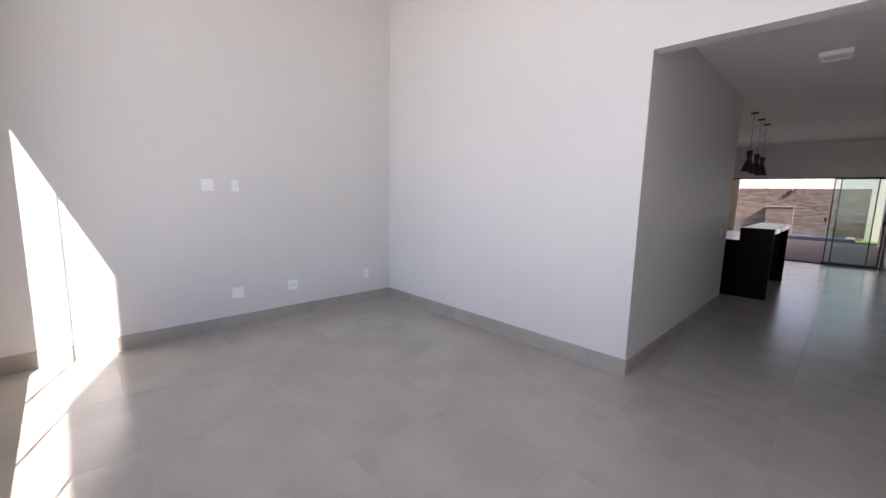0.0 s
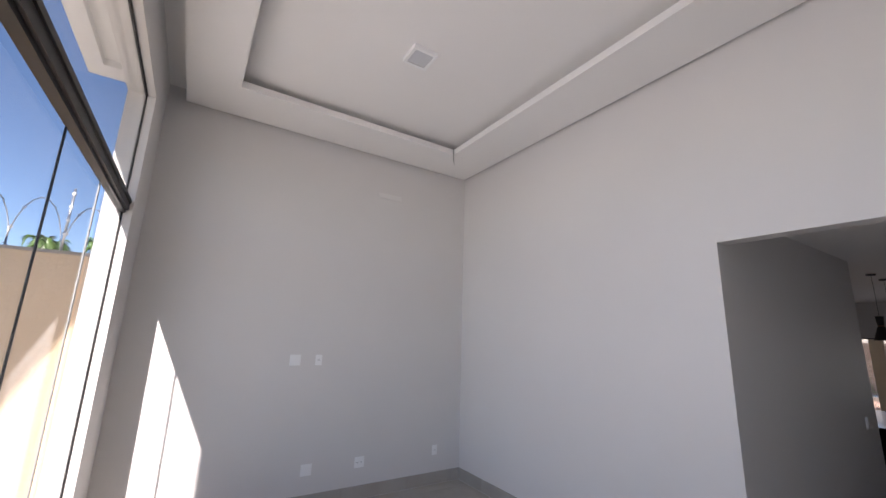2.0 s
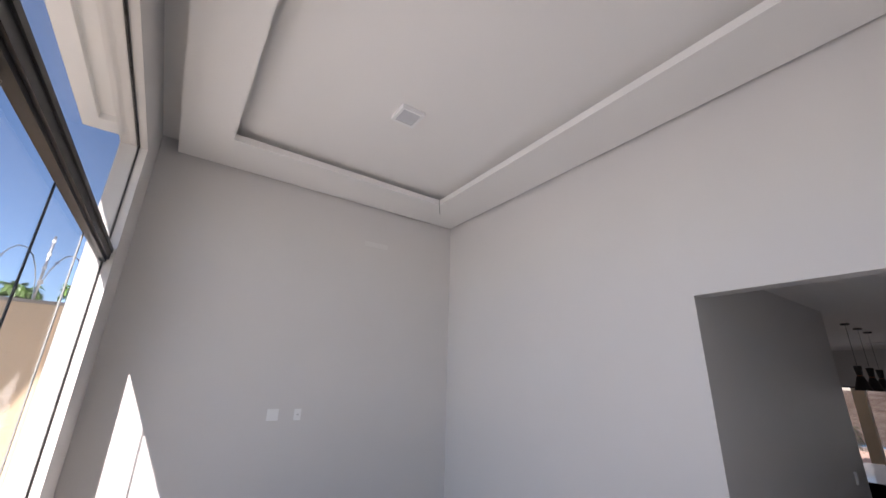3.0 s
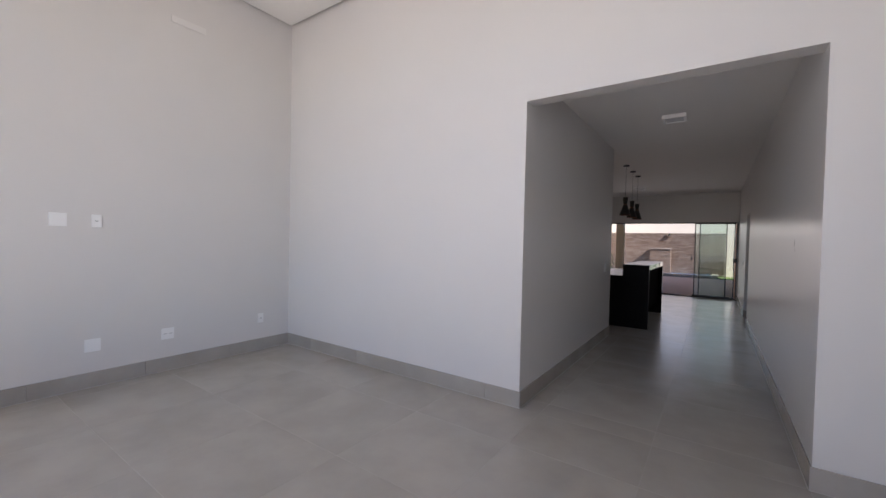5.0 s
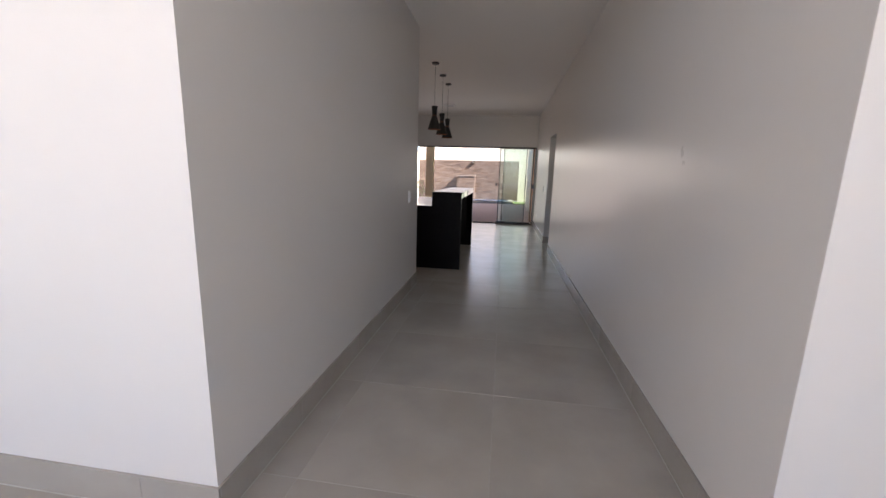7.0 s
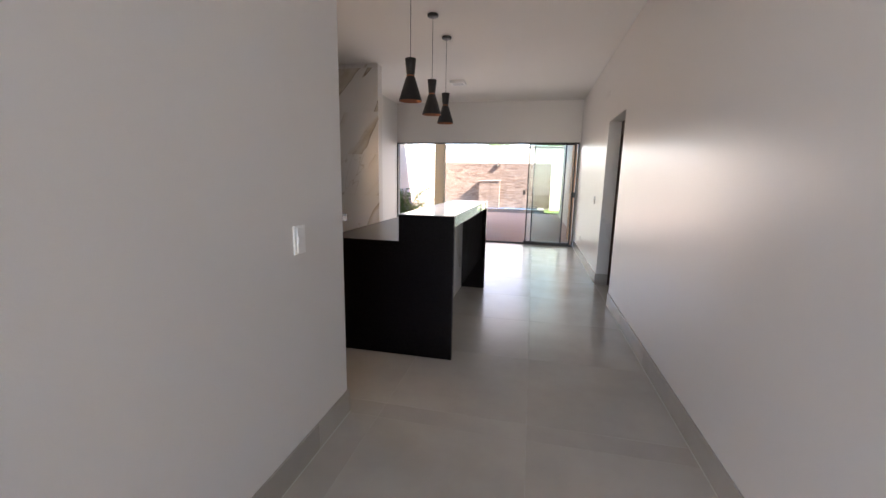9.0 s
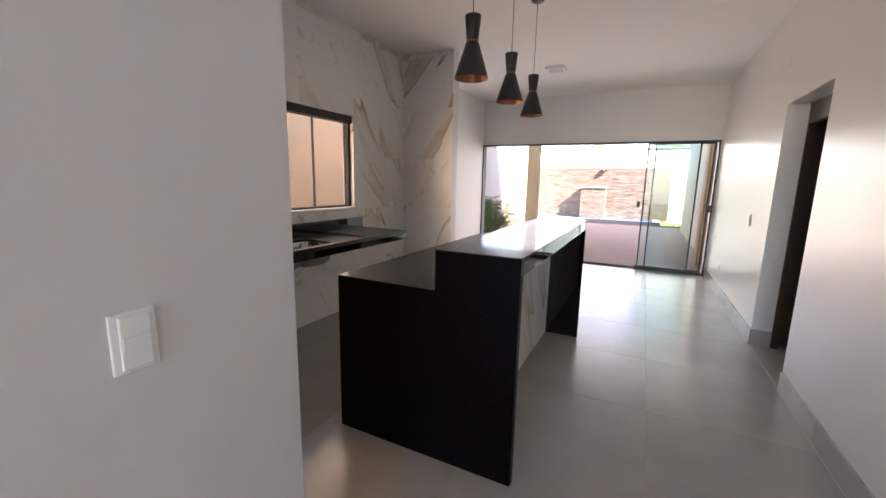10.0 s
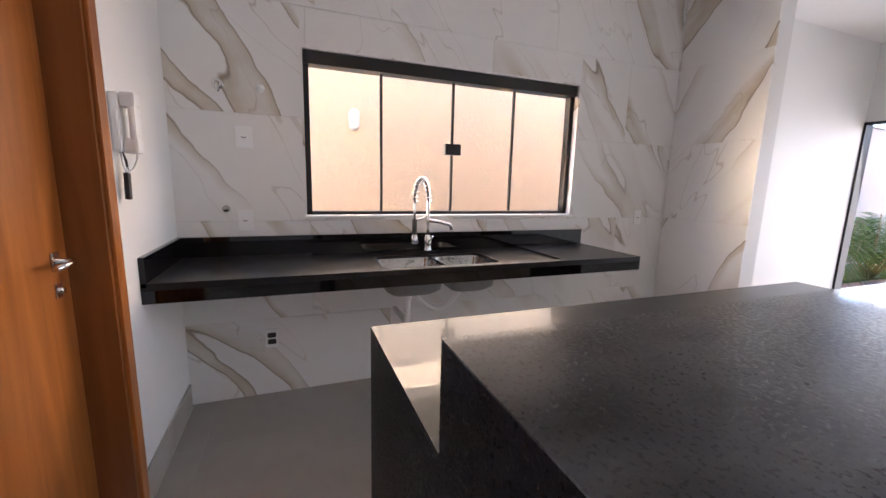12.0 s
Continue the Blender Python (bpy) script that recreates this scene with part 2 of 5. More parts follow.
def glass(name, tint, edge=0.45):
    m = bpy.data.materials.new(name)
    m.use_nodes = True
    nt = m.node_tree
    nt.nodes.remove(nt.nodes["Principled BSDF"])
    tr = nt.nodes.new("ShaderNodeBsdfTransparent")
    tr.inputs["Color"].default_value = (*tint, 1)
    gl = nt.nodes.new("ShaderNodeBsdfGlossy")
    gl.inputs["Roughness"].default_value = 0.01
    lw = nt.nodes.new("ShaderNodeLayerWeight")
    lw.inputs["Blend"].default_value = 0.5
    pw = nt.nodes.new("ShaderNodeMath")
    pw.operation = "POWER"
    nt.links.new(lw.outputs["Facing"], pw.inputs[0])
    pw.inputs[1].default_value = 5.0
    fr = nt.nodes.new("ShaderNodeMath")
    fr.operation = "MULTIPLY_ADD"
    nt.links.new(pw.outputs[0], fr.inputs[0])
    fr.inputs[1].default_value, fr.inputs[2].default_value = edge, edge * 0.044
    mx = nt.nodes.new("ShaderNodeMixShader")
    nt.links.new(fr.outputs[0], mx.inputs["Fac"])
    nt.links.new(tr.outputs["BSDF"], mx.inputs[1])
    nt.links.new(gl.outputs["BSDF"], mx.inputs[2])
    nt.links.new(mx.outputs["Shader"], nt.nodes["Material Output"].inputs["Surface"])
    return m


PAINT = mat("wall_paint", (0.72, 0.70, 0.677), 0.42, vary=0.03, scale=1.2, bump=0.04, bump_scale=120)
SATIN = mat("satin_wall_paint", (0.72, 0.70, 0.677), 0.29, vary=0.03, scale=1.2)
CEIL = mat("ceiling_paint", (0.88, 0.86, 0.83), 0.7, vary=0.02, scale=1.0, bump=0.03, bump_scale=80)
WHITE_PAINT = mat("white_paint", (0.84, 0.83, 0.81), 0.55, vary=0.02)
COVER = mat("cover_paint", (0.775, 0.76, 0.735), 0.45, vary=0.02)
TILE = porcelain()
GROUT = mat("grout", (0.47, 0.45, 0.41), 0.85, vary=0.1, scale=20)
MARBLE = marble()
MORTAR = mat("mortar", (0.55, 0.54, 0.52), 0.85, vary=0.06, scale=12)
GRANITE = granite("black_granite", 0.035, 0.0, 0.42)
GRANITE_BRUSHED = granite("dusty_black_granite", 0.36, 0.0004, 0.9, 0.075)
GRANITE_BRUSHED.node_tree.nodes["Principled BSDF"].inputs["Coat Weight"].default_value = 0.4
GRANITE_BRUSHED.node_tree.nodes["Principled BSDF"].inputs["Specular IOR Level"].default_value = 0.08
GRANITE_BRUSHED.node_tree.nodes["Principled BSDF"].inputs["Coat Roughness"].default_value = 0.06
GRANITE_FILM = granite("wiped_black_granite", 0.36, 0.0, 0.5, 0.012)
GRANITE_FILM.node_tree.nodes["Principled BSDF"].inputs["Coat Weight"].default_value = 0.38
GRANITE_FILM.node_tree.nodes["Principled BSDF"].inputs["Specular IOR Level"].default_value = 0.2
GRANITE_FILM.node_tree.nodes["Principled BSDF"].inputs["Coat Roughness"].default_value = 0.03
GRANITE_LEATHER = granite("leathered_black_granite", 0.34, 0.02, 0.35)
GRANITE_LEATHER.node_tree.nodes["Principled BSDF"].inputs["Specular IOR Level"].default_value = 0.06
ALU = mat("black_aluminium", (0.018, 0.016, 0.015), 0.38, 0.3, vary=0.1)
GLASS = glass("clear_glass", (0.975, 0.985, 0.98))
GLASS_SHELTERED = glass("sheltered_window_glass", (0.975, 0.985, 0.98), 0.12)
GLASS_THICK = glass("toughened_glass", (0.84, 0.89, 0.865))
GLASS_EDGE = mat("glass_edge_seal", (0.30, 0.31, 0.30), 0.35, vary=0.1)
PLASTIC = mat("white_plastic", (0.90, 0.90, 0.89), 0.3, vary=0.02)
DIFFUSER = mat("frosted_diffuser", (0.62, 0.63, 0.65), 0.4, vary=0.03)
DARK = mat("dark_plastic", (0.02, 0.02, 0.02), 0.4, vary=0.1)
CHROME = mat("chrome", (0.75, 0.75, 0.75), 0.12, 1.0, vary=0.03)
STEEL = mat("polished_steel", (0.46, 0.46, 0.455), 0.06, 1.0, vary=0.08, scale=30, bump=1.0, bump_scale=11)
BOWL_OUT = mat("sink_underside", (0.26, 0.26, 0.26), 0.6, vary=0.15, scale=20)
WOOD = wood("stained_wood", (0.27, 0.08, 0.014), (0.53, 0.19, 0.043), 0.33)
WOOD_DARK = wood("dark_wood", (0.20, 0.066, 0.015), (0.31, 0.11, 0.03), 0.35)
LAMP_BLACK = mat("lamp_black", (0.015, 0.014, 0.014), 0.45, vary=0.1)
COPPER = mat("copper", (0.30, 0.13, 0.078), 0.36, 1.0, vary=0.08, scale=20)
RENDER_BEIGE = mat("textured_render", (0.58, 0.44, 0.295), 0.9, vary=0.07, scale=5, bump=0.9, bump_scale=26)
RENDER_WHITE = mat("yard_wall_paint", (0.56, 0.525, 0.455), 0.85, vary=0.05, scale=3, bump=0.2, bump_scale=30)
STONE = mat("split_stone", (0.50, 0.38, 0.28), 0.85, vary=0.45, scale=9, bump=0.6, bump_scale=50)
PAVER = mat("deck_paver", (0.46, 0.315, 0.255), 0.7, vary=0.12, scale=2, bump=0.2, bump_scale=40)
GRASS = mat("lawn", (0.10, 0.15, 0.035), 0.9, vary=0.4, scale=25, bump=1.0, bump_scale=120)
WATER = mat("pool_water", (0.03, 0.16, 0.34), 0.12, vary=0.1, scale=3, bump=0.15, bump_scale=6)
COPING = mat("pool_coping", (0.28, 0.255, 0.23), 0.7, vary=0.06)
LEAF = mat("palm_leaf", (0.10, 0.19, 0.035), 0.45, vary=0.35, scale=4)
STEM = mat("palm_stem", (0.22, 0.20, 0.07), 0.6, vary=0.2, scale=10)
GALV = mat("galvanised_wire", (0.62, 0.63, 0.64), 0.35, 0.9, vary=0.1)
BOUNCE_SLAB = mat("bounce_slab", (0.60, 0.55, 0.48), 0.85, vary=0.1, scale=2.0, bump=0.15, bump_scale=40)
ASPHALT = mat("ground_cover", (0.22, 0.20, 0.18), 0.9, vary=0.15, scale=1.0, bump=0.3, bump_scale=20)
BARK = mat("bark", (0.16, 0.12, 0.08), 0.9, vary=0.3, scale=8, bump=0.5)
CROWN = mat("tree_leaf", (0.06, 0.10, 0.03), 0.6, vary=0.4, scale=3)
DOOR_DARK = wood("dark_door_wood", (0.035, 0.018, 0.010), (0.065, 0.032, 0.018), 0.45)


# ---- mesh helpers ----
def box(bm, x0, x1, y0, y1, z0, z1, bevel=0.0, m=None):
    vs = [bm.verts.new(p) for p in ((x0, y0, z0), (x1, y0, z0), (x1, y1, z0), (x0, y1, z0), (x0, y0, z1), (x1, y0, z1), (x1, y1, z1), (x0, y1, z1))]
    fs = [bm.faces.new([vs[i] for i in f]) for f in ((0, 3, 2, 1), (4, 5, 6, 7), (0, 1, 5, 4), (1, 2, 6, 5), (2, 3, 7, 6), (3, 0, 4, 7))]
    if bevel:
        es = list({e for f in fs for e in f.edges})
        out = bmesh.ops.bevel(bm, geom=es, offset=bevel, segments=2, profile=0.6, affect="EDGES")
        vs = list({v for f in out["faces"] for v in f.verts} | {v for v in vs if v.is_valid})
    if m is not None:
        bmesh.ops.transform(bm, matrix=m, verts=vs)
    return vs


def revolve(bm, profile, n=24, m=None, closed=False):
    """Turns (radius, height) pairs about z."""
    rings = []
    for r, z in profile:
        rings.append([bm.verts.new((r * math.cos(2 * math.pi * i / n), r * math.sin(2 * math.pi * i / n), z)) for i in range(n)])
    for a, b in zip(rings, rings[1:]):
        for i in range(n):
            f = bm.faces.new((a[i], a[(i + 1) % n], b[(i + 1) % n], b[i]))
            f.smooth = True
    if closed:
        bm.faces.new(list(reversed(rings[0])))
        bm.faces.new(rings[-1])
    vs = [v for r in rings for v in r]
    if m is not None:
        bmesh.ops.transform(bm, matrix=m, verts=vs)
    return vs


def tube(bm, pts, r, n=10, cap=True):
    """A round tube along points; r is one radius or one for each point."""
    pts = [Vector(p) for p in pts]
    rs = [r] * len(pts) if isinstance(r, (int, float)) else r
    rings, up = [], None
    for i, p in enumerate(pts):
        d = (pts[min(i + 1, len(pts) - 1)] - pts[max(i - 1, 0)]).normalized()
        if up is None:
            up = d.orthogonal().normalized()
        up = (up - d * up.dot(d)).normalized()
        side = d.cross(up)
        rings.append([bm.verts.new(p + (up * math.cos(2 * math.pi * k / n) + side * math.sin(2 * math.pi * k / n)) * rs[i]) for k in range(n)])
    for a, b in zip(rings, rings[1:]):
        for k in range(n):
            f = bm.faces.new((a[k], a[(k + 1) % n], b[(k + 1) % n], b[k]))
            f.smooth = True
    if cap:
        bm.faces.new(list(reversed(rings[0])))
        bm.faces.new(rings[-1])


def part(name, bm, material, parent=None, label=""):
    bmesh.ops.recalc_face_normals(bm, faces=bm.faces[:])
    me = bpy.data.meshes.new(name)
    bm.to_mesh(me)
    bm.free()
    me.materials.append(material)
    ob = new(name, me)
    if parent is not None:
        ob.parent = parent
    if label:
        tagged(ob, label)
    return ob


def boxes(name, rows, material, parent=None, bevel=0.0, label=""):
    bm = bmesh.new()
    for r in rows:
        box(bm, *r, bevel=bevel)
    return part(name, bm, material, parent, label)


def structure(name, rows, material, label, category):
    return tagged(boxes(name, rows, material), label, category, kind="structure")


def thing(name, label, category, at=(0, 0, 0), group=""):
    e = new(name)
    e.location = at
    return tagged(e, label, category, group)


# ---- the plan, in metres ----
XA, XE = -3.38, 2.48          # living room side walls
YF = -3.87                    # front wall, inner face
HW, HALL_END = 1.877, 3.48    # hall: right wall, end of left wall
OPEN_TOP, HALL_H = 2.652, 2.94
BAND_Z, LIVING_H = 4.236, 4.40
KX, KSTUB, KSTUB_X = -1.94, 7.10, -1.248
YB = 10.05                    # back glass door
SLIDE_X0, SLIDE_X1, SLIDE_H = -1.99, 1.853, 2.115
T = 0.15
WX0, WX1, WZ0, WZ1 = -2.68, 2.35, 0.49, 3.86   # living window
KY0, KY1, KZ0, KZ1 = 4.15, 6.115, 1.11, 2.085   # kitchen window
DY0, DY1, DH = 6.075, 7.005, 2.10               # doorway in the hall's right wall

# ---- ground and house shell ----
# unseen pale slab, added to throw sunlight up onto the living room ceiling
structure("driveway", [(-3.53, 6.0, -14, YF - 0.2, -0.14, -0.06)], BOUNCE_SLAB, "unseen pale slab added before the house to bounce sunlight indoors", "driveway")
structure("ground", [(-60, 60, -60, 60, -0.5, -0.14)], ASPHALT, "pale packed earth and paving round the house", "ground")
floor = structure("floor", [(XA - T, XE + T, YF - 0.2, T, -0.12, -0.0012), (0 - T, HW + T, T, HALL_END, -0.12, -0.0012),
                            (KX - T, HW + T, HALL_END, YB + 0.08, -0.12, -0.0012), (HW + T, HW + 2.2, 5.2, 8.2, -0.12, -0.0012)],
                  GROUT, "grey porcelain tiled floor with fine joints", "floor")

structure("wall_living_west", [(XA - T, XA, YF - 0.2, T, 0, 5.0)], PAINT, "tall light grey painted wall with sockets", "wall")
structure("wall_living_north", [(XA, 0, 0, T, 0, 5.0), (0, HW, 0, T, OPEN_TOP, 5.0), (HW, HW + T, 0, 0.0025, 0, 5.0), (HW, HW + T, 0.0025, T, HALL_H + 0.2, 5.0), (HW + T, XE + T, 0, T, 0, 5.0)], PAINT,
          "tall light grey painted wall with a wide opening into the hall", "wall")
structure("wall_living_east", [(XE, XE + T, YF - 0.2, 0, 0, 5.0)], PAINT, "plain light grey painted wall", "wall")
structure("wall_front", [(XA, WX0, YF - 0.2, YF, 0, 5.0), (WX1, XE, YF - 0.2, YF, 0, 5.0), (WX0, WX1, YF - 0.2, YF, 0, WZ0),
                         (WX0, WX1, YF - 0.2, YF, WZ1, 5.0)], PAINT, "light painted front wall round the tall window", "wall")
structure("wall_hall_west", [(-T, 0, T, HALL_END, 0, HALL_H + 0.2)], PAINT, "light grey painted hall wall with a switch", "wall")
structure("wall_hall_east", [(HW, HW + T, 0.003, DY0, 0, HALL_H + 0.2), (HW, HW + T, DY1, YB, 0, HALL_H + 0.2), (HW, HW + T, DY0, DY1, DH, HALL_H + 0.2)],
          SATIN, "long light grey satin wall with a doorway", "wall")
KD0, KD1, KDH = -1.115, -0.265, 2.13
structure("wall_kitchen_south", [(KD1, -T, HALL_END - 0.15, HALL_END, 0, HALL_H + 0.2), (KX - T, KD0, HALL_END - 0.15, HALL_END, 0, HALL_H + 0.2),
                                 (KD0, KD1, HALL_END - 0.15, HALL_END, KDH, HALL_H + 0.2)], WHITE_PAINT,
          "light painted kitchen wall with a wooden door", "wall")
kitchen_wall = structure("wall_kitchen_west", [(KX - T, KX - 0.008, HALL_END, KY0, 0, HALL_H + 0.2), (KX - T, KX - 0.008, KY1, KSTUB + T, 0, HALL_H + 0.2),
                                 (KX - T, KX - 0.008, KY0, KY1, 0, KZ0), (KX - T, KX - 0.008, KY0, KY1, KZ1, HALL_H + 0.2)], MORTAR,
          "kitchen wall clad in white marble-look tiles", "wall")
stub_wall = structure("wall_kitchen_stub", [(KX - 0.008, KSTUB_X, KSTUB + 0.008, KSTUB + T, 0, HALL_H + 0.2)], PAINT,
          "short wall stub clad in marble-look tiles on the kitchen side", "wall")
structure("wall_dining_west", [(SLIDE_X0 - T, SLIDE_X0, KSTUB + T, YB + T, 0, HALL_H + 0.2)], WHITE_PAINT, "light painted wall beside the glass door", "wall")
structure("wall_back", [(SLIDE_X0, HW + T, YB, YB + T, SLIDE_H, HALL_H + 0.2), (SLIDE_X1 + 0.004, HW + T, YB, YB + T, 0, SLIDE_H)], PAINT,
          "light painted wall above the glass door", "wall")
structure("wall_side_room", [(HW + 2.2, HW + 2.3, 5.2, 8.2, 0, 2.8), (HW + T, HW + 2.2, 5.1, 5.2, 0, 2.8), (HW + T, HW + 2.2, 8.2, 8.3, 0, 2.8)],
          PAINT, "dim room seen through the doorway", "wall")
structure("ceiling_side_room", [(HW + T, HW + 2.2, 5.2, 8.2, 2.7, 2.8)], CEIL, "plain ceiling of the dim side room", "ceiling")
structure("ceiling_hall", [(-T, HW + T, T, HALL_END, HALL_H, HALL_H + 0.12), (KX - T, HW + T, HALL_END, YB + T, HALL_H, HALL_H + 0.12)], CEIL,
          "flat white plaster ceiling of hall and kitchen", "ceiling")

# living room ceiling: a dropped plaster band round a raised tray, with a shadow gap to the walls
GAP = 0.05
bx0, bx1, by0, by1 = XA + GAP, XE - GAP, YF + 0.17, -GAP
tx0, tx1, ty0, ty1 = -2.70, 1.80, -3.23, -0.675
structure("ceiling_living", [(XA - T, XE + T, YF - 0.2, T, LIVING_H, LIVING_H + 0.1)], CEIL, "white plaster tray ceiling", "ceiling")
structure("ceiling_band", [(bx0, tx0, by0, by1, BAND_Z, BAND_Z + 0.075), (tx1, bx1, by0, by1, BAND_Z, BAND_Z + 0.075),
                           (tx0, tx1, by0, ty0, BAND_Z, BAND_Z + 0.075), (tx0, tx1, ty1, by1, BAND_Z, BAND_Z + 0.075)], CEIL,
          "dropped white plaster band round the raised ceiling", "ceiling")
structure("ceiling_band_core", [(bx0 + 0.02, tx0 - 0.16, by0 + 0.02, by1 - 0.02, BAND_Z + 0.075, LIVING_H), (tx1 + 0.16, bx1 - 0.02, by0 + 0.02, by1 - 0.02, BAND_Z + 0.075, LIVING_H),
                           (tx0 - 0.16, tx1 + 0.16, by0 + 0.02, ty0 - 0.16, BAND_Z + 0.075, LIVING_H), (tx0 - 0.16, tx1 + 0.16, ty1 + 0.16, by1 - 0.02, BAND_Z + 0.075, LIVING_H)], CEIL,
          "plaster upstand behind the light cove", "ceiling")
structure("roof", [(XA - T, XE + T, YF - 0.2, T, 5.0, 5.12), (-T, HW + 2.3, T, YB + T, 3.3, 3.4), (KX - T, -T, 3.3, YB + T, 3.3, 3.85)], WHITE_PAINT, "flat concrete roof slab", "roof")
structure("eave", [(-2.77, XE + T, -4.36, -4.235, 3.97, 4.25), (-2.77, -2.57, -4.235, YF - 0.2, 3.97, 4.25), (-2.57, XE + T, -4.235, YF - 0.2, 4.03, 4.25)], WHITE_PAINT, "white concrete eave over the front window", "eave")
# unseen block, added only to cut the sun that enters the front window
structure("unseen_shade_block", [(1.6, 5.5, -5.0, YF - 0.2, 3.58, 5.6)], WHITE_PAINT, "unseen white block added to shade the front window", "canopy")
structure("veranda_roof", [(-3.53, 2.2, YB + T, 15.0, 2.95, 3.1)], WHITE_PAINT, "white veranda roof slab", "roof")
structure("veranda_beam", [(SLIDE_X0 - 1.5, 2.2, 11.48, 11.72, 2.72, 2.95)], WHITE_PAINT, "pale concrete veranda beam", "beam")


# ---- windows and doors ----
def pane(parent, x0, x1, y0, y1, z0, z1, m=None):
    p = boxes("pane", [(x0, x1, y0, y1, z0, z1)], m or GLASS, parent)
    p.visible_shadow = False
    return p


def living_window():
    w = tagged(new("window_1"), "tall black aluminium window with clear sliding panes", "window", kind="structure")
    y0, y1 = YF - 0.10, YF - 0.035
    boxes("frame", [(WX0, WX0 + 0.010, y0 + 0.026, y0 + 0.040, WZ0, WZ1), (WX1 - 0.03, WX1, y0, y1, WZ0, WZ1), (WX0, WX1, y0 + 0.024, y0 + 0.044, WZ1 - 0.012, WZ1)], ALU, w)
    boxes("sill_track", [(WX0, WX1, y0 - 0.01, y1 + 0.01, WZ0, WZ0 + 0.035), (WX0, WX1, y0 + 0.02, y0 + 0.026, WZ0 + 0.035, WZ0 + 0.05)], ALU, w)
    boxes("transom", [(WX0, WX1, y0 - 0.01, y1 + 0.006, 2.81, 2.868), (WX0, WX1, y0, y1 + 0.016, 2.868, 2.90), (WX0, WX1, y0 + 0.01, y1 - 0.01, 2.785, 2.81)], ALU, w)
    edges = [WX0, -1.88, -1.02, -0.16, 0.70, 1.55, WX1]
    for i, (a, b) in enumerate(zip(edges, edges[1:])):
        yy = y0 + (0.028 if i in (0, 3, 5) else 0.006)
        pane(w, a + 0.02, b, yy, yy + 0.008, WZ0 + 0.036, 2.785)
        pane(w, a, b, y0 + 0.03, y0 + 0.038, 2.90, WZ1 - 0.012)
        if i:
            h = 0.007 if i > 1 else 0.013
            boxes("mullion", [(a - h, a + h, y0 + 0.006, y0 + 0.014, WZ0 + 0.036, 2.785)], ALU if i > 1 else GLASS_EDGE, w, label="" if i > 1 else "grey glass edge with clear seal")


living_window()


def kitchen_window():
    w = tagged(new("window_2"), "black aluminium kitchen window with four clear panes", "window", kind="structure")
    x0, x1 = KX - 0.11, KX - 0.05
    boxes("frame", [(x0, x1, KY0 + 0.012, KY0 + 0.045, KZ0 + 0.012, KZ1 - 0.012), (x0, x1, KY1 - 0.045, KY1 - 0.012, KZ0 + 0.012, KZ1 - 0.012),
                    (x0, x1, KY0 + 0.012, KY1 - 0.012, KZ0 + 0.012, KZ0 + 0.032)], ALU, w)
    boxes("head_rail", [(x0 - 0.01, x1 + 0.03, KY0 + 0.012, KY1 - 0.012, KZ1 - 0.085, KZ1 - 0.012)], ALU, w, bevel=0.004)
    edges = [KY0 + 0.045, 4.629, 5.122, 5.607, KY1 - 0.045]
    for i, (a, b) in enumerate(zip(edges, edges[1:])):
        xx = x0 + (0.012 if i in (0, 3) else 0.036)
        pane(w, xx, xx + 0.008, a, b, KZ0 + 0.034, KZ1 - 0.086, GLASS_SHELTERED)
        if i:
            boxes("mullion", [(xx - 0.004, xx + 0.012, a - 0.008, a + 0.008, KZ0 + 0.034, KZ1 - 0.086)], ALU, w)
    boxes("latch", [(x1 - 0.012, x1 + 0.02, 5.06, 5.175, 1.525, 1.60), (x1 + 0.02, x1 + 0.032, 5.075, 5.105, 1.545, 1.58)], DARK, w, bevel=0.004, label="black plastic latch")
    boxes("reveal", [(KX - T, KX, KY0, KY0 + 0.012, KZ0, KZ1), (KX - T, KX, KY1 - 0.012, KY1, KZ0, KZ1), (KX - T, KX, KY0, KY1, KZ1 - 0.012, KZ1)], MARBLE, w)
    boxes("sill", [(KX - T, KX + 0.012, KY0, KY1, KZ0 - 0.008, KZ0 + 0.012)], WHITE_PAINT, w, bevel=0.003, label="white stone sill")


kitchen_window()


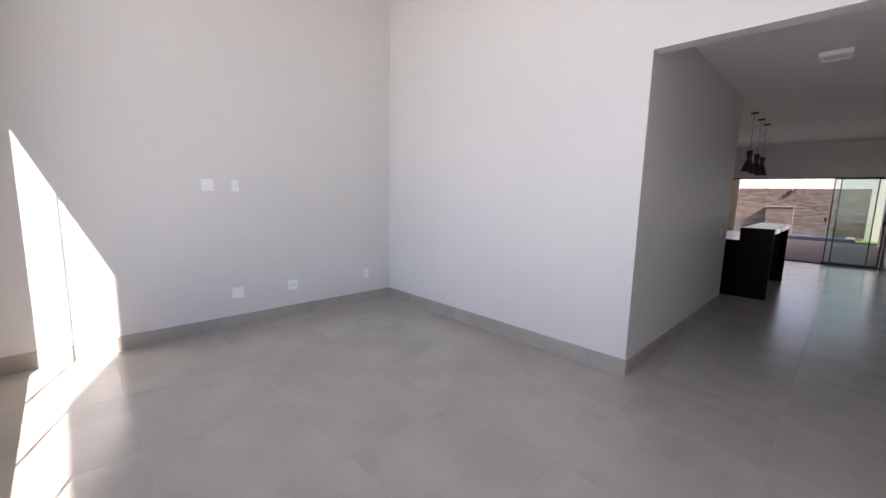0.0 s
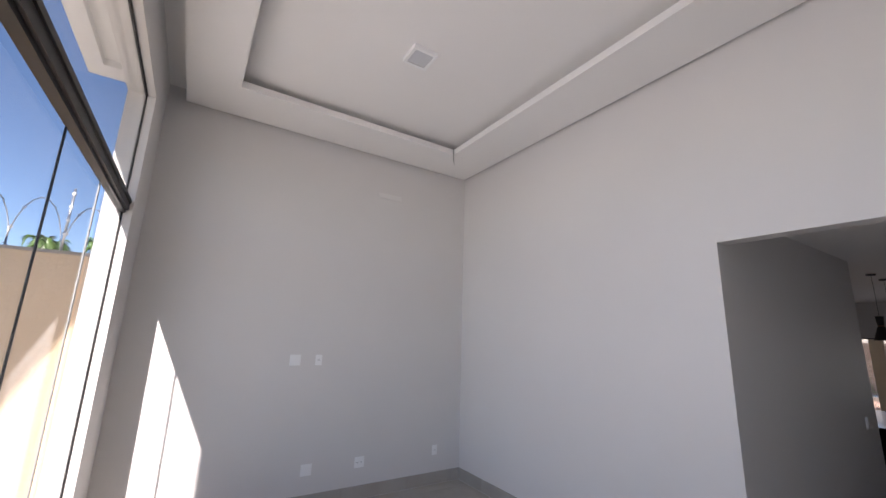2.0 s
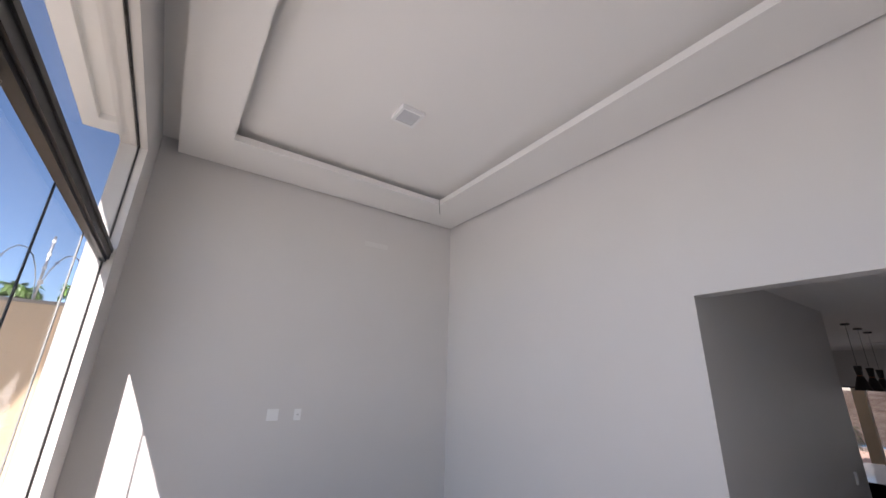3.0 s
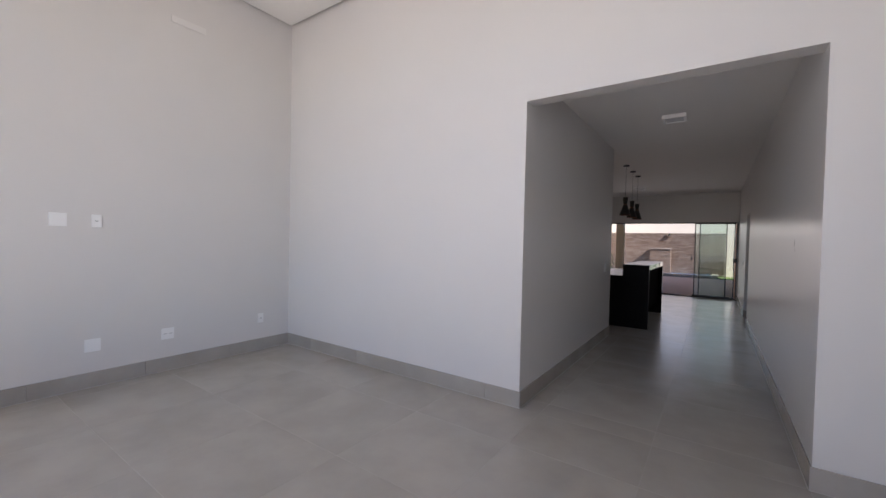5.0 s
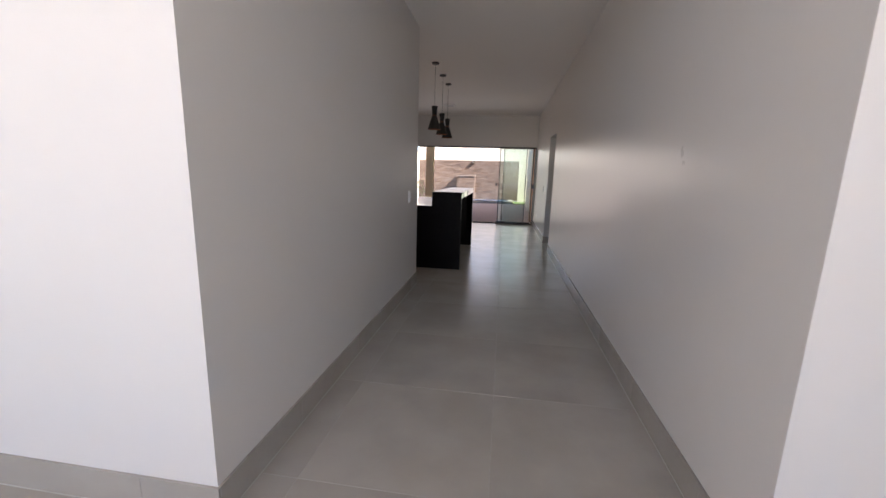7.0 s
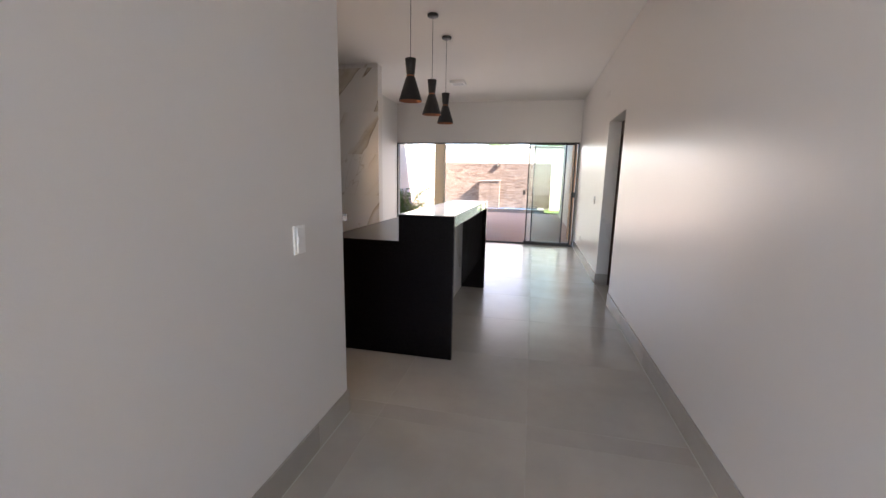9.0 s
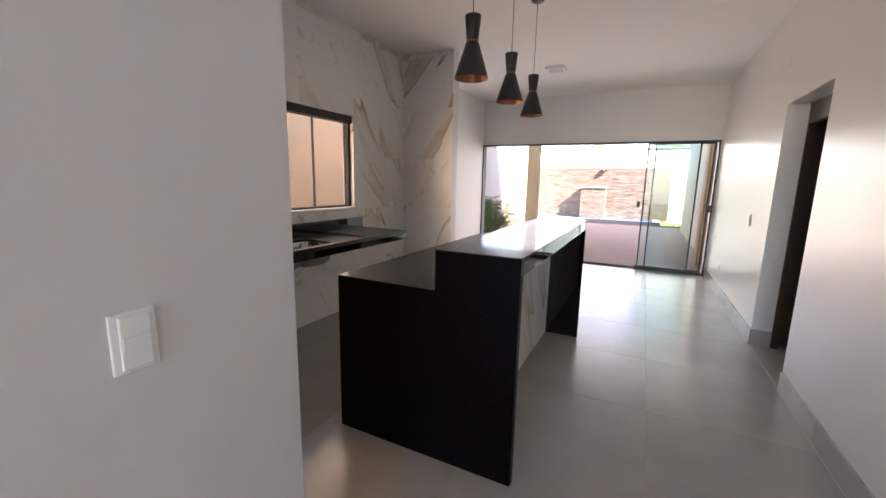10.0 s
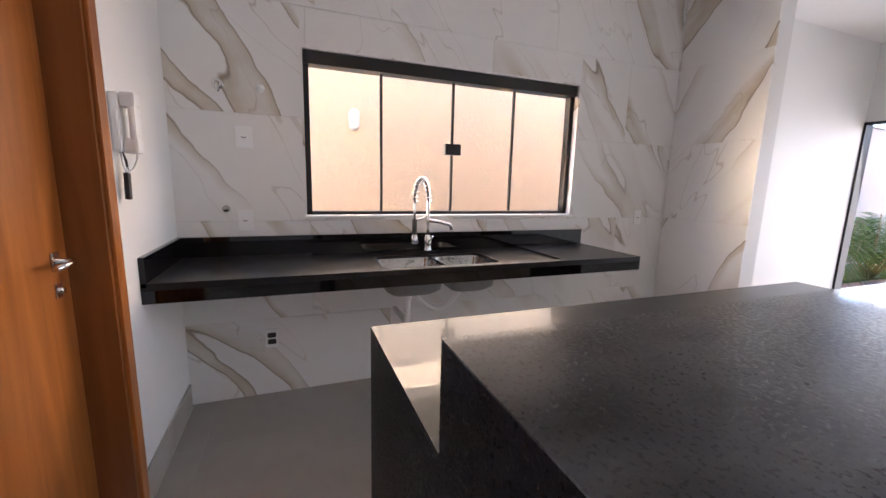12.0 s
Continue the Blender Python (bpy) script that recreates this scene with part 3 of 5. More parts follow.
def sliding_door():
    d = tagged(new("door_1"), "black aluminium sliding glass door, panels slid open", "glass door", kind="structure")
    boxes("frame", [(SLIDE_X0, SLIDE_X0 + 0.022, YB - 0.02, YB + 0.12, 0.0, SLIDE_H), (SLIDE_X1 - 0.022, SLIDE_X1, YB - 0.02, YB + 0.12, 0.0, SLIDE_H),
                    (SLIDE_X0, SLIDE_X1, YB - 0.02, YB + 0.12, SLIDE_H - 0.022, SLIDE_H)], ALU, d)
    boxes("track", [(SLIDE_X0, SLIDE_X1, YB + 0.0, YB + 0.12, -0.005, 0.012), (SLIDE_X0, SLIDE_X1, YB + 0.03, YB + 0.036, 0.012, 0.025), (SLIDE_X0, SLIDE_X1, YB + 0.08, YB + 0.086, 0.012, 0.025)], ALU, d)
    for i, (a, b, yy) in enumerate(((0.875, 1.62, YB - 0.005), (0.985, 1.80, YB + 0.05))):
        leaf = boxes("leaf", [(a, a + 0.022, yy, yy + 0.025, 0.03, SLIDE_H - 0.03), (b - 0.022, b, yy, yy + 0.025, 0.03, SLIDE_H - 0.03),
                              (a - 0.03, b, yy - 0.005, yy + 0.035, 0.012, 0.07), (a, b, yy, yy + 0.025, SLIDE_H - 0.045, SLIDE_H - 0.024)], ALU, d)
        pane(leaf, a + 0.022, b - 0.022, yy + 0.009, yy + 0.017, 0.07, SLIDE_H - 0.045, GLASS_THICK)
        hx = a if i == 0 else b - 0.03
        boxes("handle", [(hx, hx + 0.026, yy - 0.04, yy - 0.025, 0.82, 1.30), (hx + 0.004, hx + 0.02, yy - 0.025, yy, 0.86, 0.89), (hx + 0.004, hx + 0.02, yy - 0.025, yy, 1.23, 1.26)], DARK, leaf, bevel=0.003)
    boxes("lock", [(1.76, 1.85, YB - 0.06, YB - 0.018, 1.02, 1.13)], DARK, d, bevel=0.006, label="black lock box")
    boxes("lock", [(0.79, 0.84, YB + 0.01, YB + 0.035, 1.05, 1.15)], DARK, d, bevel=0.004, label="small black pull on the door edge")


sliding_door()


def lever_handle(parent, x, y, z, sign):
    bm = bmesh.new()
    box(bm, x - 0.022, x + 0.022, y, y + 0.008, z - 0.03, z + 0.03, bevel=0.004)
    tube(bm, [(x, y, z), (x, y + 0.05, z), (x + sign * 0.02, y + 0.058, z), (x + sign * 0.12, y + 0.056, z - 0.004)], 0.009)
    h = part("handle", bm, CHROME, parent, "chrome lever handle")
    bm = bmesh.new()
    box(bm, x - 0.02, x + 0.02, y, y + 0.007, z - 0.12, z - 0.07, bevel=0.004)
    revolve(bm, [(0.0, 0.012), (0.010, 0.012), (0.012, 0.0)], 14, pose(x, y + 0.005, z - 0.095, -90, 0, 0))
    part("keyhole", bm, CHROME, parent, "chrome lock plate")
    return h


def wooden_door():
    d = tagged(new("door_2"), "closed orange-brown stained wooden door with chrome lever", "door", kind="structure")
    y1 = HALL_END
    boxes("jamb", [(KD0, KD0 + 0.03, y1 - 0.15, y1, 0, KDH), (KD1 - 0.03, KD1, y1 - 0.15, y1, 0, KDH), (KD0, KD1, y1 - 0.15, y1, KDH - 0.03, KDH)], WOOD_DARK, d)
    boxes("casing", [(KD0 - 0.05, KD0 + 0.012, y1, y1 + 0.014, 0, KDH + 0.05), (KD1 - 0.012, KD1 + 0.05, y1, y1 + 0.014, 0, KDH + 0.05),
                     (KD0 + 0.012, KD1 - 0.012, y1, y1 + 0.014, KDH - 0.012, KDH + 0.05)], WOOD, d, bevel=0.003)
    leaf = boxes("leaf", [(KD0 + 0.033, KD1 - 0.033, y1 - 0.15, y1 - 0.115, 0.006, KDH - 0.033)], WOOD, d, bevel=0.002)
    lever_handle(leaf, KD0 + 0.112, y1 - 0.115, 1.06, 1)


wooden_door()


def dark_door():
    """The doorway in the hall's right wall: a dark frame set back in the white reveal."""
    d = tagged(new("door_3"), "open doorway with a dark wooden frame into an unlit room", "doorway", kind="structure")
    x0 = HW + T
    boxes("jamb", [(x0, x0 + 0.05, DY0 - 0.05, DY0 + 0.02, 0, DH + 0.04), (x0, x0 + 0.05, DY1 - 0.02, DY1 + 0.05, 0, DH + 0.04)], DOOR_DARK, d)
    boxes("head", [(x0, x0 + 0.05, DY0 + 0.02, DY1 - 0.02, DH - 0.16, DH + 0.04)], DOOR_DARK, d)
    boxes("leaf", [(x0 + 0.03, x0 + 0.85, DY1 + 0.06, DY1 + 0.095, 0.01, DH - 0.03)], DOOR_DARK, d, bevel=0.002)


dark_door()


# ---- kitchen island ----
IX0, IXM, IX1, IY0, IY1 = -0.565, 0.036, 0.453, 4.29, 6.40
LOW_Z, BAR_Z = 0.90, 1.10


def step_panel(bm, y0, y1, x0):
    """A granite end panel that steps from the low counter up to the bar."""
    e = 0.004
    pts = [(x0, 0.0), (IX1, 0.0), (IX1, BAR_Z - e), (IXM, BAR_Z - e), (IXM, LOW_Z - e), (x0, LOW_Z - e)]
    a = [bm.verts.new((x, y0, z)) for x, z in pts]
    b = [bm.verts.new((x, y1, z)) for x, z in pts]
    bm.faces.new(a)
    bm.faces.new(list(reversed(b)))
    for i in range(len(pts)):
        j = (i + 1) % len(pts)
        bm.faces.new((a[j], a[i], b[i], b[j]))
    bmesh.ops.recalc_face_normals(bm, faces=bm.faces[:])
    bmesh.ops.bevel(bm, geom=bm.edges[:], offset=0.0008, segments=1, affect="EDGES")


def top_slab(name, x0, x1, z, inner, m, t, label=""):
    """A stone top whose thin edge laps over the panels round it; the body sits between them."""
    bm = bmesh.new()
    rings = []
    a, b = inner
    for p0, p1, q0, zz in ((x0, x1, IY0, z), (x0, x1, IY0, z - 0.0035), (a, b, IY0 + 0.041, z - 0.0035), (a, b, IY0 + 0.041, z - 0.03)):
        rings.append([bm.verts.new(v) for v in ((p0, q0, zz), (p1, q0, zz), (p1, IY1, zz), (p0, IY1, zz))])
    bm.faces.new(rings[0])
    bm.faces.new(list(reversed(rings[-1])))
    for r, q in zip(rings, rings[1:]):
        for i in range(4):
            vs = (r[i], q[i], q[(i + 1) % 4], r[(i + 1) % 4])
            if len({tuple(v.co) for v in vs}) > 2:
                bm.faces.new(vs)
    return part(name, bm, m, t, label)


def island():
    t = thing("kitchen_island", "black granite kitchen island with raised bar counter", "island", (0, 0, 0))
    bm = bmesh.new()
    step_panel(bm, IY0, IY0 + 0.04, IX0)
    part("end_panel", bm, GRANITE_LEATHER, t, "leathered black granite end panel")
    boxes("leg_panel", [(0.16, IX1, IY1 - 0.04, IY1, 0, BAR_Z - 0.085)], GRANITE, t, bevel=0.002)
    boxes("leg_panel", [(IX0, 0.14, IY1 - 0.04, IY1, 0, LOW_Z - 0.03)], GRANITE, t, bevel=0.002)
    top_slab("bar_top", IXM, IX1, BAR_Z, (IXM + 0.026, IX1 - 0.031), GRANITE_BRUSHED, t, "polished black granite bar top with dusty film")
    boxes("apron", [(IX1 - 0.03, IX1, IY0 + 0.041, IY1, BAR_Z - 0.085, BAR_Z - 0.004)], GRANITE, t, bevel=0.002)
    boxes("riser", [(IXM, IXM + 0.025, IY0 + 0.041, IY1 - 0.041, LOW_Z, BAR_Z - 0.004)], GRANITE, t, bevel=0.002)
    top_slab("counter_top", IX0, IXM - 0.001, LOW_Z, (IX0, IXM - 0.001), GRANITE_FILM, t)
    boxes("back_panel", [(0.14, 0.16, IY0 + 0.041, IY1 - 0.041, 0.0, BAR_Z - 0.031)], MARBLE, t, label="white marble-look panel under the bar")
    boxes("outlet", [(0.16, 0.168, 4.72, 4.79, 0.86, 0.98)], PLASTIC, t, bevel=0.002, label="white socket plate on the marble panel")


island()


# ---- sink counter ----
CX1, CY0, CY1, CZ = -1.333, HALL_END, 6.212, 0.892
SX0, SX1, SY0, SY1 = -1.80, -1.43, 4.53, 5.24


def round_rect(x0, x1, y0, y1, r, n=6):
    out = []
    for cx, cy, a0 in ((x1 - r, y1 - r, 0), (x0 + r, y1 - r, 90), (x0 + r, y0 + r, 180), (x1 - r, y0 + r, 270)):
        for i in range(n + 1):
            a = radians(a0 + 90 * i / n)
            out.append((cx + r * math.cos(a), cy + r * math.sin(a)))
    return out


def sink_counter():
    t = thing("sink_counter", "black granite wall-hung counter with upstand and sink cut-out", "counter")
    bx = KX + 0.001
    # one slab with the sink opening cut through; the middle stretch is sunk, with sloped sides
    wy0, wy1, d, e = 4.18, 5.625, 0.014, 0.003
    xs = [bx, SX0, SX1, CX1 - 0.058, CX1 - 0.055, CX1]
    ys = [CY0, wy0, wy0 + e, SY0, SY1, wy1 - e, wy1, CY1]
    bm = bmesh.new()
    known = {}

    def corner(i, j, low):
        key = (i, j, low)
        if key not in known:
            sunk = i <= 3 and 2 <= j <= 5
            known[key] = bm.verts.new((xs[i], ys[j], CZ - 0.03 if low else CZ - (d if sunk else 0.0)))
        return known[key]
    cells = [(i, j) for i in range(5) for j in range(7) if not (i == 1 and j == 3)]
    for i, j in cells:
        bm.faces.new([corner(a, b, False) for a, b in ((i, j), (i + 1, j), (i + 1, j + 1), (i, j + 1))])
        bm.faces.new([corner(a, b, True) for a, b in ((i, j), (i, j + 1), (i + 1, j + 1), (i + 1, j))])
        for di, dj, p, q in ((-1, 0, (0, 1), (0, 0)), (1, 0, (1, 0), (1, 1)), (0, -1, (0, 0), (1, 0)), (0, 1, (1, 1), (0, 1))):
            if (i + di, j + dj) not in cells:
                bm.faces.new((corner(i + p[0], j + p[1], True), corner(i + q[0], j + q[1], True), corner(i + q[0], j + q[1], False), corner(i + p[0], j + p[1], False)))
    r = 0.075
    for cx, cy, a0 in ((SX1 - r, SY1 - r, 0), (SX0 + r, SY1 - r, 90), (SX0 + r, SY0 + r, 180), (SX1 - r, SY0 + r, 270)):
        arc = [(cx + r * math.cos(radians(a0 + 15 * k)), cy + r * math.sin(radians(a0 + 15 * k))) for k in range(7)]
        up = [bm.verts.new((x, y, CZ - d)) for x, y in arc]
        down = [bm.verts.new((x, y, CZ - 0.03)) for x, y in arc]
        far = bm.verts.new((SX1 if a0 in (0, 270) else SX0, SY1 if a0 in (0, 90) else SY0, CZ - d))
        for k in range(6):
            bm.faces.new((far, up[k + 1], up[k]))
            bm.faces.new((up[k], up[k + 1], down[k + 1], down[k]))
    bmesh.ops.recalc_face_normals(bm, faces=bm.faces[:])
    part("slab", bm, GRANITE_FILM, t)
    boxes("apron", [(CX1 - 0.025, CX1 + 0.001, CY0, CY1, CZ - 0.088, CZ - 0.0305), (bx, CX1 - 0.026, CY1 - 0.025, CY1 + 0.001, CZ - 0.088, CZ - 0.0305)], GRANITE, t, bevel=0.001)
    boxes("upstand", [(bx, bx + 0.022, CY0 + 0.023, CY1, CZ - 0.018, 1.003)], GRANITE, t, bevel=0.001)
    boxes("upstand", [(bx, CX1, CY0, CY0 + 0.022, CZ - 0.018, 1.003)], GRANITE, t, bevel=0.001)
    for yy in (4.30, 5.45):
        boxes("bracket", [(bx, CX1 - 0.12, yy, yy + 0.04, CZ - 0.06, CZ - 0.031)], ALU, t)


sink_counter()


def sink():
    s = thing("double_sink", "stainless steel double bowl sink set under the counter", "sink", ((SX0 + SX1) / 2, (SY0 + SY1) / 2, CZ - 0.03))
    ox, oy, oz = s.location
    ym = 4.90
    for y0, y1 in ((SY0 + 0.012, ym - 0.012), (ym + 0.012, SY1 - 0.012)):
        bm = bmesh.new()
        loops = []
        for inset, z, r in ((0.0, -0.001, 0.05), (0.006, -0.02, 0.05), (0.018, -0.13, 0.06), (0.05, -0.155, 0.06), (0.12, -0.16, 0.04)):
            loops.append([bm.verts.new((x - ox, y - oy, z)) for x, y in round_rect(SX0 + 0.012 + inset, SX1 - 0.012 - inset, y0 + inset, y1 - inset, r)])
        for a, b in zip(loops, loops[1:]):
            for i in range(len(a)):
                f = bm.faces.new((a[i], a[(i + 1) % len(a)], b[(i + 1) % len(a)], b[i]))
                f.smooth = True
        bm.faces.new(loops[-1])
        bowl = part("bowl", bm, STEEL, s)
        bm = bmesh.new()
        loops = []
        for inset, z, r in ((-0.004, -0.002, 0.05), (0.002, -0.02, 0.05), (0.014, -0.134, 0.06), (0.05, -0.162, 0.06)):
            loops.append([bm.verts.new((x - ox, y - oy, z)) for x, y in round_rect(SX0 + 0.012 + inset, SX1 - 0.012 - inset, y0 + inset, y1 - inset, r)])
        for a, b in zip(loops, loops[1:]):
            for i in range(len(a)):
                f = bm.faces.new((a[i], a[(i + 1) % len(a)], b[(i + 1) % len(a)], b[i]))
                f.smooth = True
        bm.faces.new(loops[-1])
        part("shell", bm, BOWL_OUT, bowl, "dark coated underside of the bowl")
        cy = (y0 + y1) / 2 - oy
        bm = bmesh.new()
        revolve(bm, [(0.0, -0.153), (0.03, -0.154), (0.045, -0.1575), (0.047, -0.1585)], 20, pose(0, cy, 0))
        part("drain", bm, CHROME, bowl, "chrome drain")
    bm = bmesh.new()
    outer, inner = round_rect(SX0, SX1, SY0, SY1, 0.06), round_rect(SX0 + 0.012, SX1 - 0.012, SY0 + 0.012, SY1 - 0.012, 0.05)
    a = [bm.verts.new((x - ox, y - oy, 0.0)) for x, y in outer]
    b = [bm.verts.new((x - ox, y - oy, -0.001)) for x, y in inner]
    for i in range(len(a)):
        bm.faces.new((a[i], a[(i + 1) % len(a)], b[(i + 1) % len(a)], b[i]))
    box(bm, SX0 + 0.012 - ox, SX1 - 0.012 - ox, ym - 0.013 - oy, ym + 0.013 - oy, -0.012, -0.001, bevel=0.003)
    part("rim", bm, STEEL, s)
    # white waste pipes, one corrugated
    bm = bmesh.new()
    tube(bm, [(0, -0.18, -0.158), (0, -0.18, -0.34), (-0.04, -0.18, -0.37), (-0.30, -0.18, -0.37)], 0.019)
    revolve(bm, [(0.026, -0.19), (0.026, -0.215)], 16, pose(0, -0.18, 0), closed=True)
    part("waste_pipe", bm, PLASTIC, s, "white plastic waste pipe")
    bm = bmesh.new()
    pts, rs = [], []
    for i in range(61):
        u = i / 60
        pts.append((0.0, 0.18 - 0.36 * u, -0.16 - 0.13 * math.sin(math.pi * min(u * 1.1, 1.0)) - 0.01))
        rs.append(0.013 if i % 2 else 0.010)
    tube(bm, pts, rs, 10)
    part("waste_hose", bm, PLASTIC, s, "white corrugated waste hose")


sink()


def faucet():
    f = thing("faucet", "chrome pull-down kitchen faucet with coiled spring neck", "faucet", (-1.865, 4.91, CZ - 0.006))
    bm = bmesh.new()
    revolve(bm, [(0.0, 0.0), (0.030, 0.0), (0.030, 0.012), (0.024, 0.02), (0.027, 0.05), (0.027, 0.085), (0.018, 0.10), (0.014, 0.11)], 20)
    part("base", bm, CHROME, f)
    bm = bmesh.new()
    tube(bm, [(0, 0, 0.10), (0, 0, 0.33)], 0.011, 12)
    part("riser", bm, CHROME, f)
    # the neck bows over the sink
    neck = [Vector((-0.42 * 0.059 * (math.cos(a) - 1), 0.907 * 0.059 * (math.cos(a) - 1), 0.33 + 0.145 * math.sin(a) * (1.0 if a < 1.57 else 0.95))) for a in [math.pi * i / 20 for i in range(21)]]
    bm = bmesh.new()
    tube(bm, neck, 0.007, 8)
    part("hose", bm, DARK, f, "dark inner hose")
    bm = bmesh.new()
    coil = []
    turns, per = 15, 10
    for i in range(turns * per + 1):
        u = i / (turns * per) * 20
        k = min(int(u), 19)
        p = neck[k].lerp(neck[k + 1], u - k)
        d = (neck[k + 1] - neck[k]).normalized()
        sx = Vector((0.907, 0.42, 0))
        sy = d.cross(sx)
        a = 2 * math.pi * i / per
        coil.append(p + (sx * math.cos(a) + sy * math.sin(a)) * 0.0185)
    tube(bm, coil, 0.0036, 5)
    part("spring", bm, CHROME, f)
    bm = bmesh.new()
    tube(bm, [(0.05, -0.107, 0.33), (0.05, -0.107, 0.21)], 0.008, 10)
    part("spray_hose", bm, CHROME, f)
    bm = bmesh.new()
    tube(bm, [(0.05, -0.107, 0.22), (0.05, -0.107, 0.12)], 0.016, 14)
    part("spray_grip", bm, DARK, f, "black spray grip")
    bm = bmesh.new()
    revolve(bm, [(0.0, 0.06), (0.020, 0.06), (0.026, 0.075), (0.022, 0.10), (0.016, 0.12)], 16, pose(0.05, -0.107, 0))
    part("spray_head", bm, CHROME, f)
    bm = bmesh.new()
    tube(bm, [(0, 0, 0.235), (0.05, -0.107, 0.205)], 0.006, 8)
    part("holder", bm, CHROME, f)
    bm = bmesh.new()
    tube(bm, [(0, 0, 0.205), (0.0, 0.07, 0.195), (0.0, 0.15, 0.175), (0.0, 0.165, 0.165), (0, 0.167, 0.14)], [0.012, 0.011, 0.010, 0.012, 0.012], 12)
    part("spout", bm, CHROME, f)
    bm = bmesh.new()
    tube(bm, [(0.02, 0, 0.07), (0.055, 0.0, 0.08), (0.075, 0.01, 0.11)], 0.006, 8)
    part("lever", bm, CHROME, f)


faucet()


# ---- pendant lamps over the bar ----
def pendant():
    p = thing("pendant_lamp", "black hourglass metal pendant lamp with copper lining", "pendant lamp", (-0.062, 4.88, HALL_H), "pendants over the bar")
    bm = bmesh.new()
    revolve(bm, [(0.0, -0.022), (0.05, -0.022), (0.054, -0.018), (0.054, 0.0)], 28)
    part("canopy", bm, LAMP_BLACK, p)
    bm = bmesh.new()
    tube(bm, [(0, 0, -0.02), (0, 0, -0.60)], 0.0028, 6)
    part("cord", bm, DARK, p)
    zb = 2.0 - HALL_H
    bm = bmesh.new()
    revolve(bm, [(0.0, zb + 0.338), (0.044, zb + 0.336), (0.046, zb + 0.333), (0.034, zb + 0.213), (0.028, zb + 0.206)], 32)
    part("neck", bm, LAMP_BLACK, p)
    bm = bmesh.new()
    revolve(bm, [(0.029, zb + 0.207), (0.034, zb + 0.205), (0.034, zb + 0.197), (0.029, zb + 0.195)], 32)
    part("collar", bm, COPPER, p, "thin copper collar")
    bm = bmesh.new()
    revolve(bm, [(0.03, zb + 0.196), (0.038, zb + 0.19), (0.096, zb + 0.008), (0.097, zb)], 40)
    shade = part("shade", bm, LAMP_BLACK, p)
    bm = bmesh.new()
    revolve(bm, [(0.026, zb + 0.188), (0.034, zb + 0.186), (0.0935, zb + 0.008), (0.0955, zb + 0.0005)], 40)
    part("lining", bm, COPPER, shade, "copper inside of the shade")
    return p


first = pendant()
for yy in (5.60, 6.235):
    copy_thing(first, pose(-0.062, yy, HALL_H))


# ---- ceiling lights ----
def ceiling_light(at, size, label):
    c = thing("ceiling_light", label, "ceiling light", at)
    s = size / 2
    boxes("base", [(-s, s, -s, s, -0.03, 0)], PLASTIC, c, bevel=0.003)
    e = s - 0.028
    boxes("rim", [(-s, s, -s, -e, -0.042, -0.0305), (-s, s, e, s, -0.042, -0.0305), (-s, -e, -e, e, -0.042, -0.0305), (e, s, -e, e, -0.042, -0.0305)], PLASTIC, c)
    boxes("diffuser", [(-e + 0.003, e - 0.003, -e + 0.003, e - 0.003, -0.037, -0.0305)], DIFFUSER, c, label="greyish frosted diffuser")
    return c


ceiling_light((-1.46, -1.89, LIVING_H), 0.24, "square white ceiling light, switched off")
ceiling_light((0.93, 2.10, HALL_H), 0.24, "square white ceiling light, switched off")
ceiling_light((-0.32, 8.32, HALL_H), 0.24, "square white ceiling light, switched off")


# ---- wall plates ----
def plate(at, turn, w, h, kind, label, group="", insert=None):
    """A wall plate whose back lies on the wall; turn is the way it faces, degrees about z."""
    p = thing("wall_" + ("switch" if kind == "switch" else "socket"), label, "switch" if kind == "switch" else "socket", at, group)
    p.rotation_euler = (0, 0, radians(turn))
    boxes("plate", [(0, 0.009, -w / 2, w / 2, -h / 2, h / 2)], PLASTIC, p, bevel=0.003)
    if kind == "switch":
        boxes("module", [(0.009, 0.015, -w * 0.34, w * 0.34, -h * 0.44, h * 0.44)], PLASTIC, p, bevel=0.003)
        boxes("rocker", [(0.015, 0.0185, -w * 0.3, w * 0.3, -0.013, 0.013)], PLASTIC, p, bevel=0.0015)
    elif kind == "socket":
        n = 2 if w > 0.1 else 1
        for i in range(n):
            oy = 0 if n == 1 else (-0.025 + 0.05 * i)
            s = boxes("insert", [(0.009, 0.0105, oy - 0.016, oy + 0.016, -0.012, 0.012)] if insert is None else [(0.009, 0.0115, oy - 0.024, oy + 0.024, 0.006, 0.036), (0.009, 0.0115, oy - 0.024, oy + 0.024, -0.036, -0.006)], insert or PLASTIC, p, bevel=0.003)
            bm = bmesh.new()
            for k in (-0.009, 0.0, 0.009):
                revolve(bm, [(0.0, 0.0006), (0.0033, 0.0006), (0.0033, 0.0)], 8, pose(0.0105, oy + k, -0.003 if k == 0 else 0.0, 0, 90, 0))
            part("holes", bm, DARK, s)
    elif kind == "blank":
        boxes("cover", [(0.009, 0.0105, -w * 0.33, w * 0.33, -h * 0.33, h * 0.33)], PLASTIC, p, bevel=0.002)
    return p


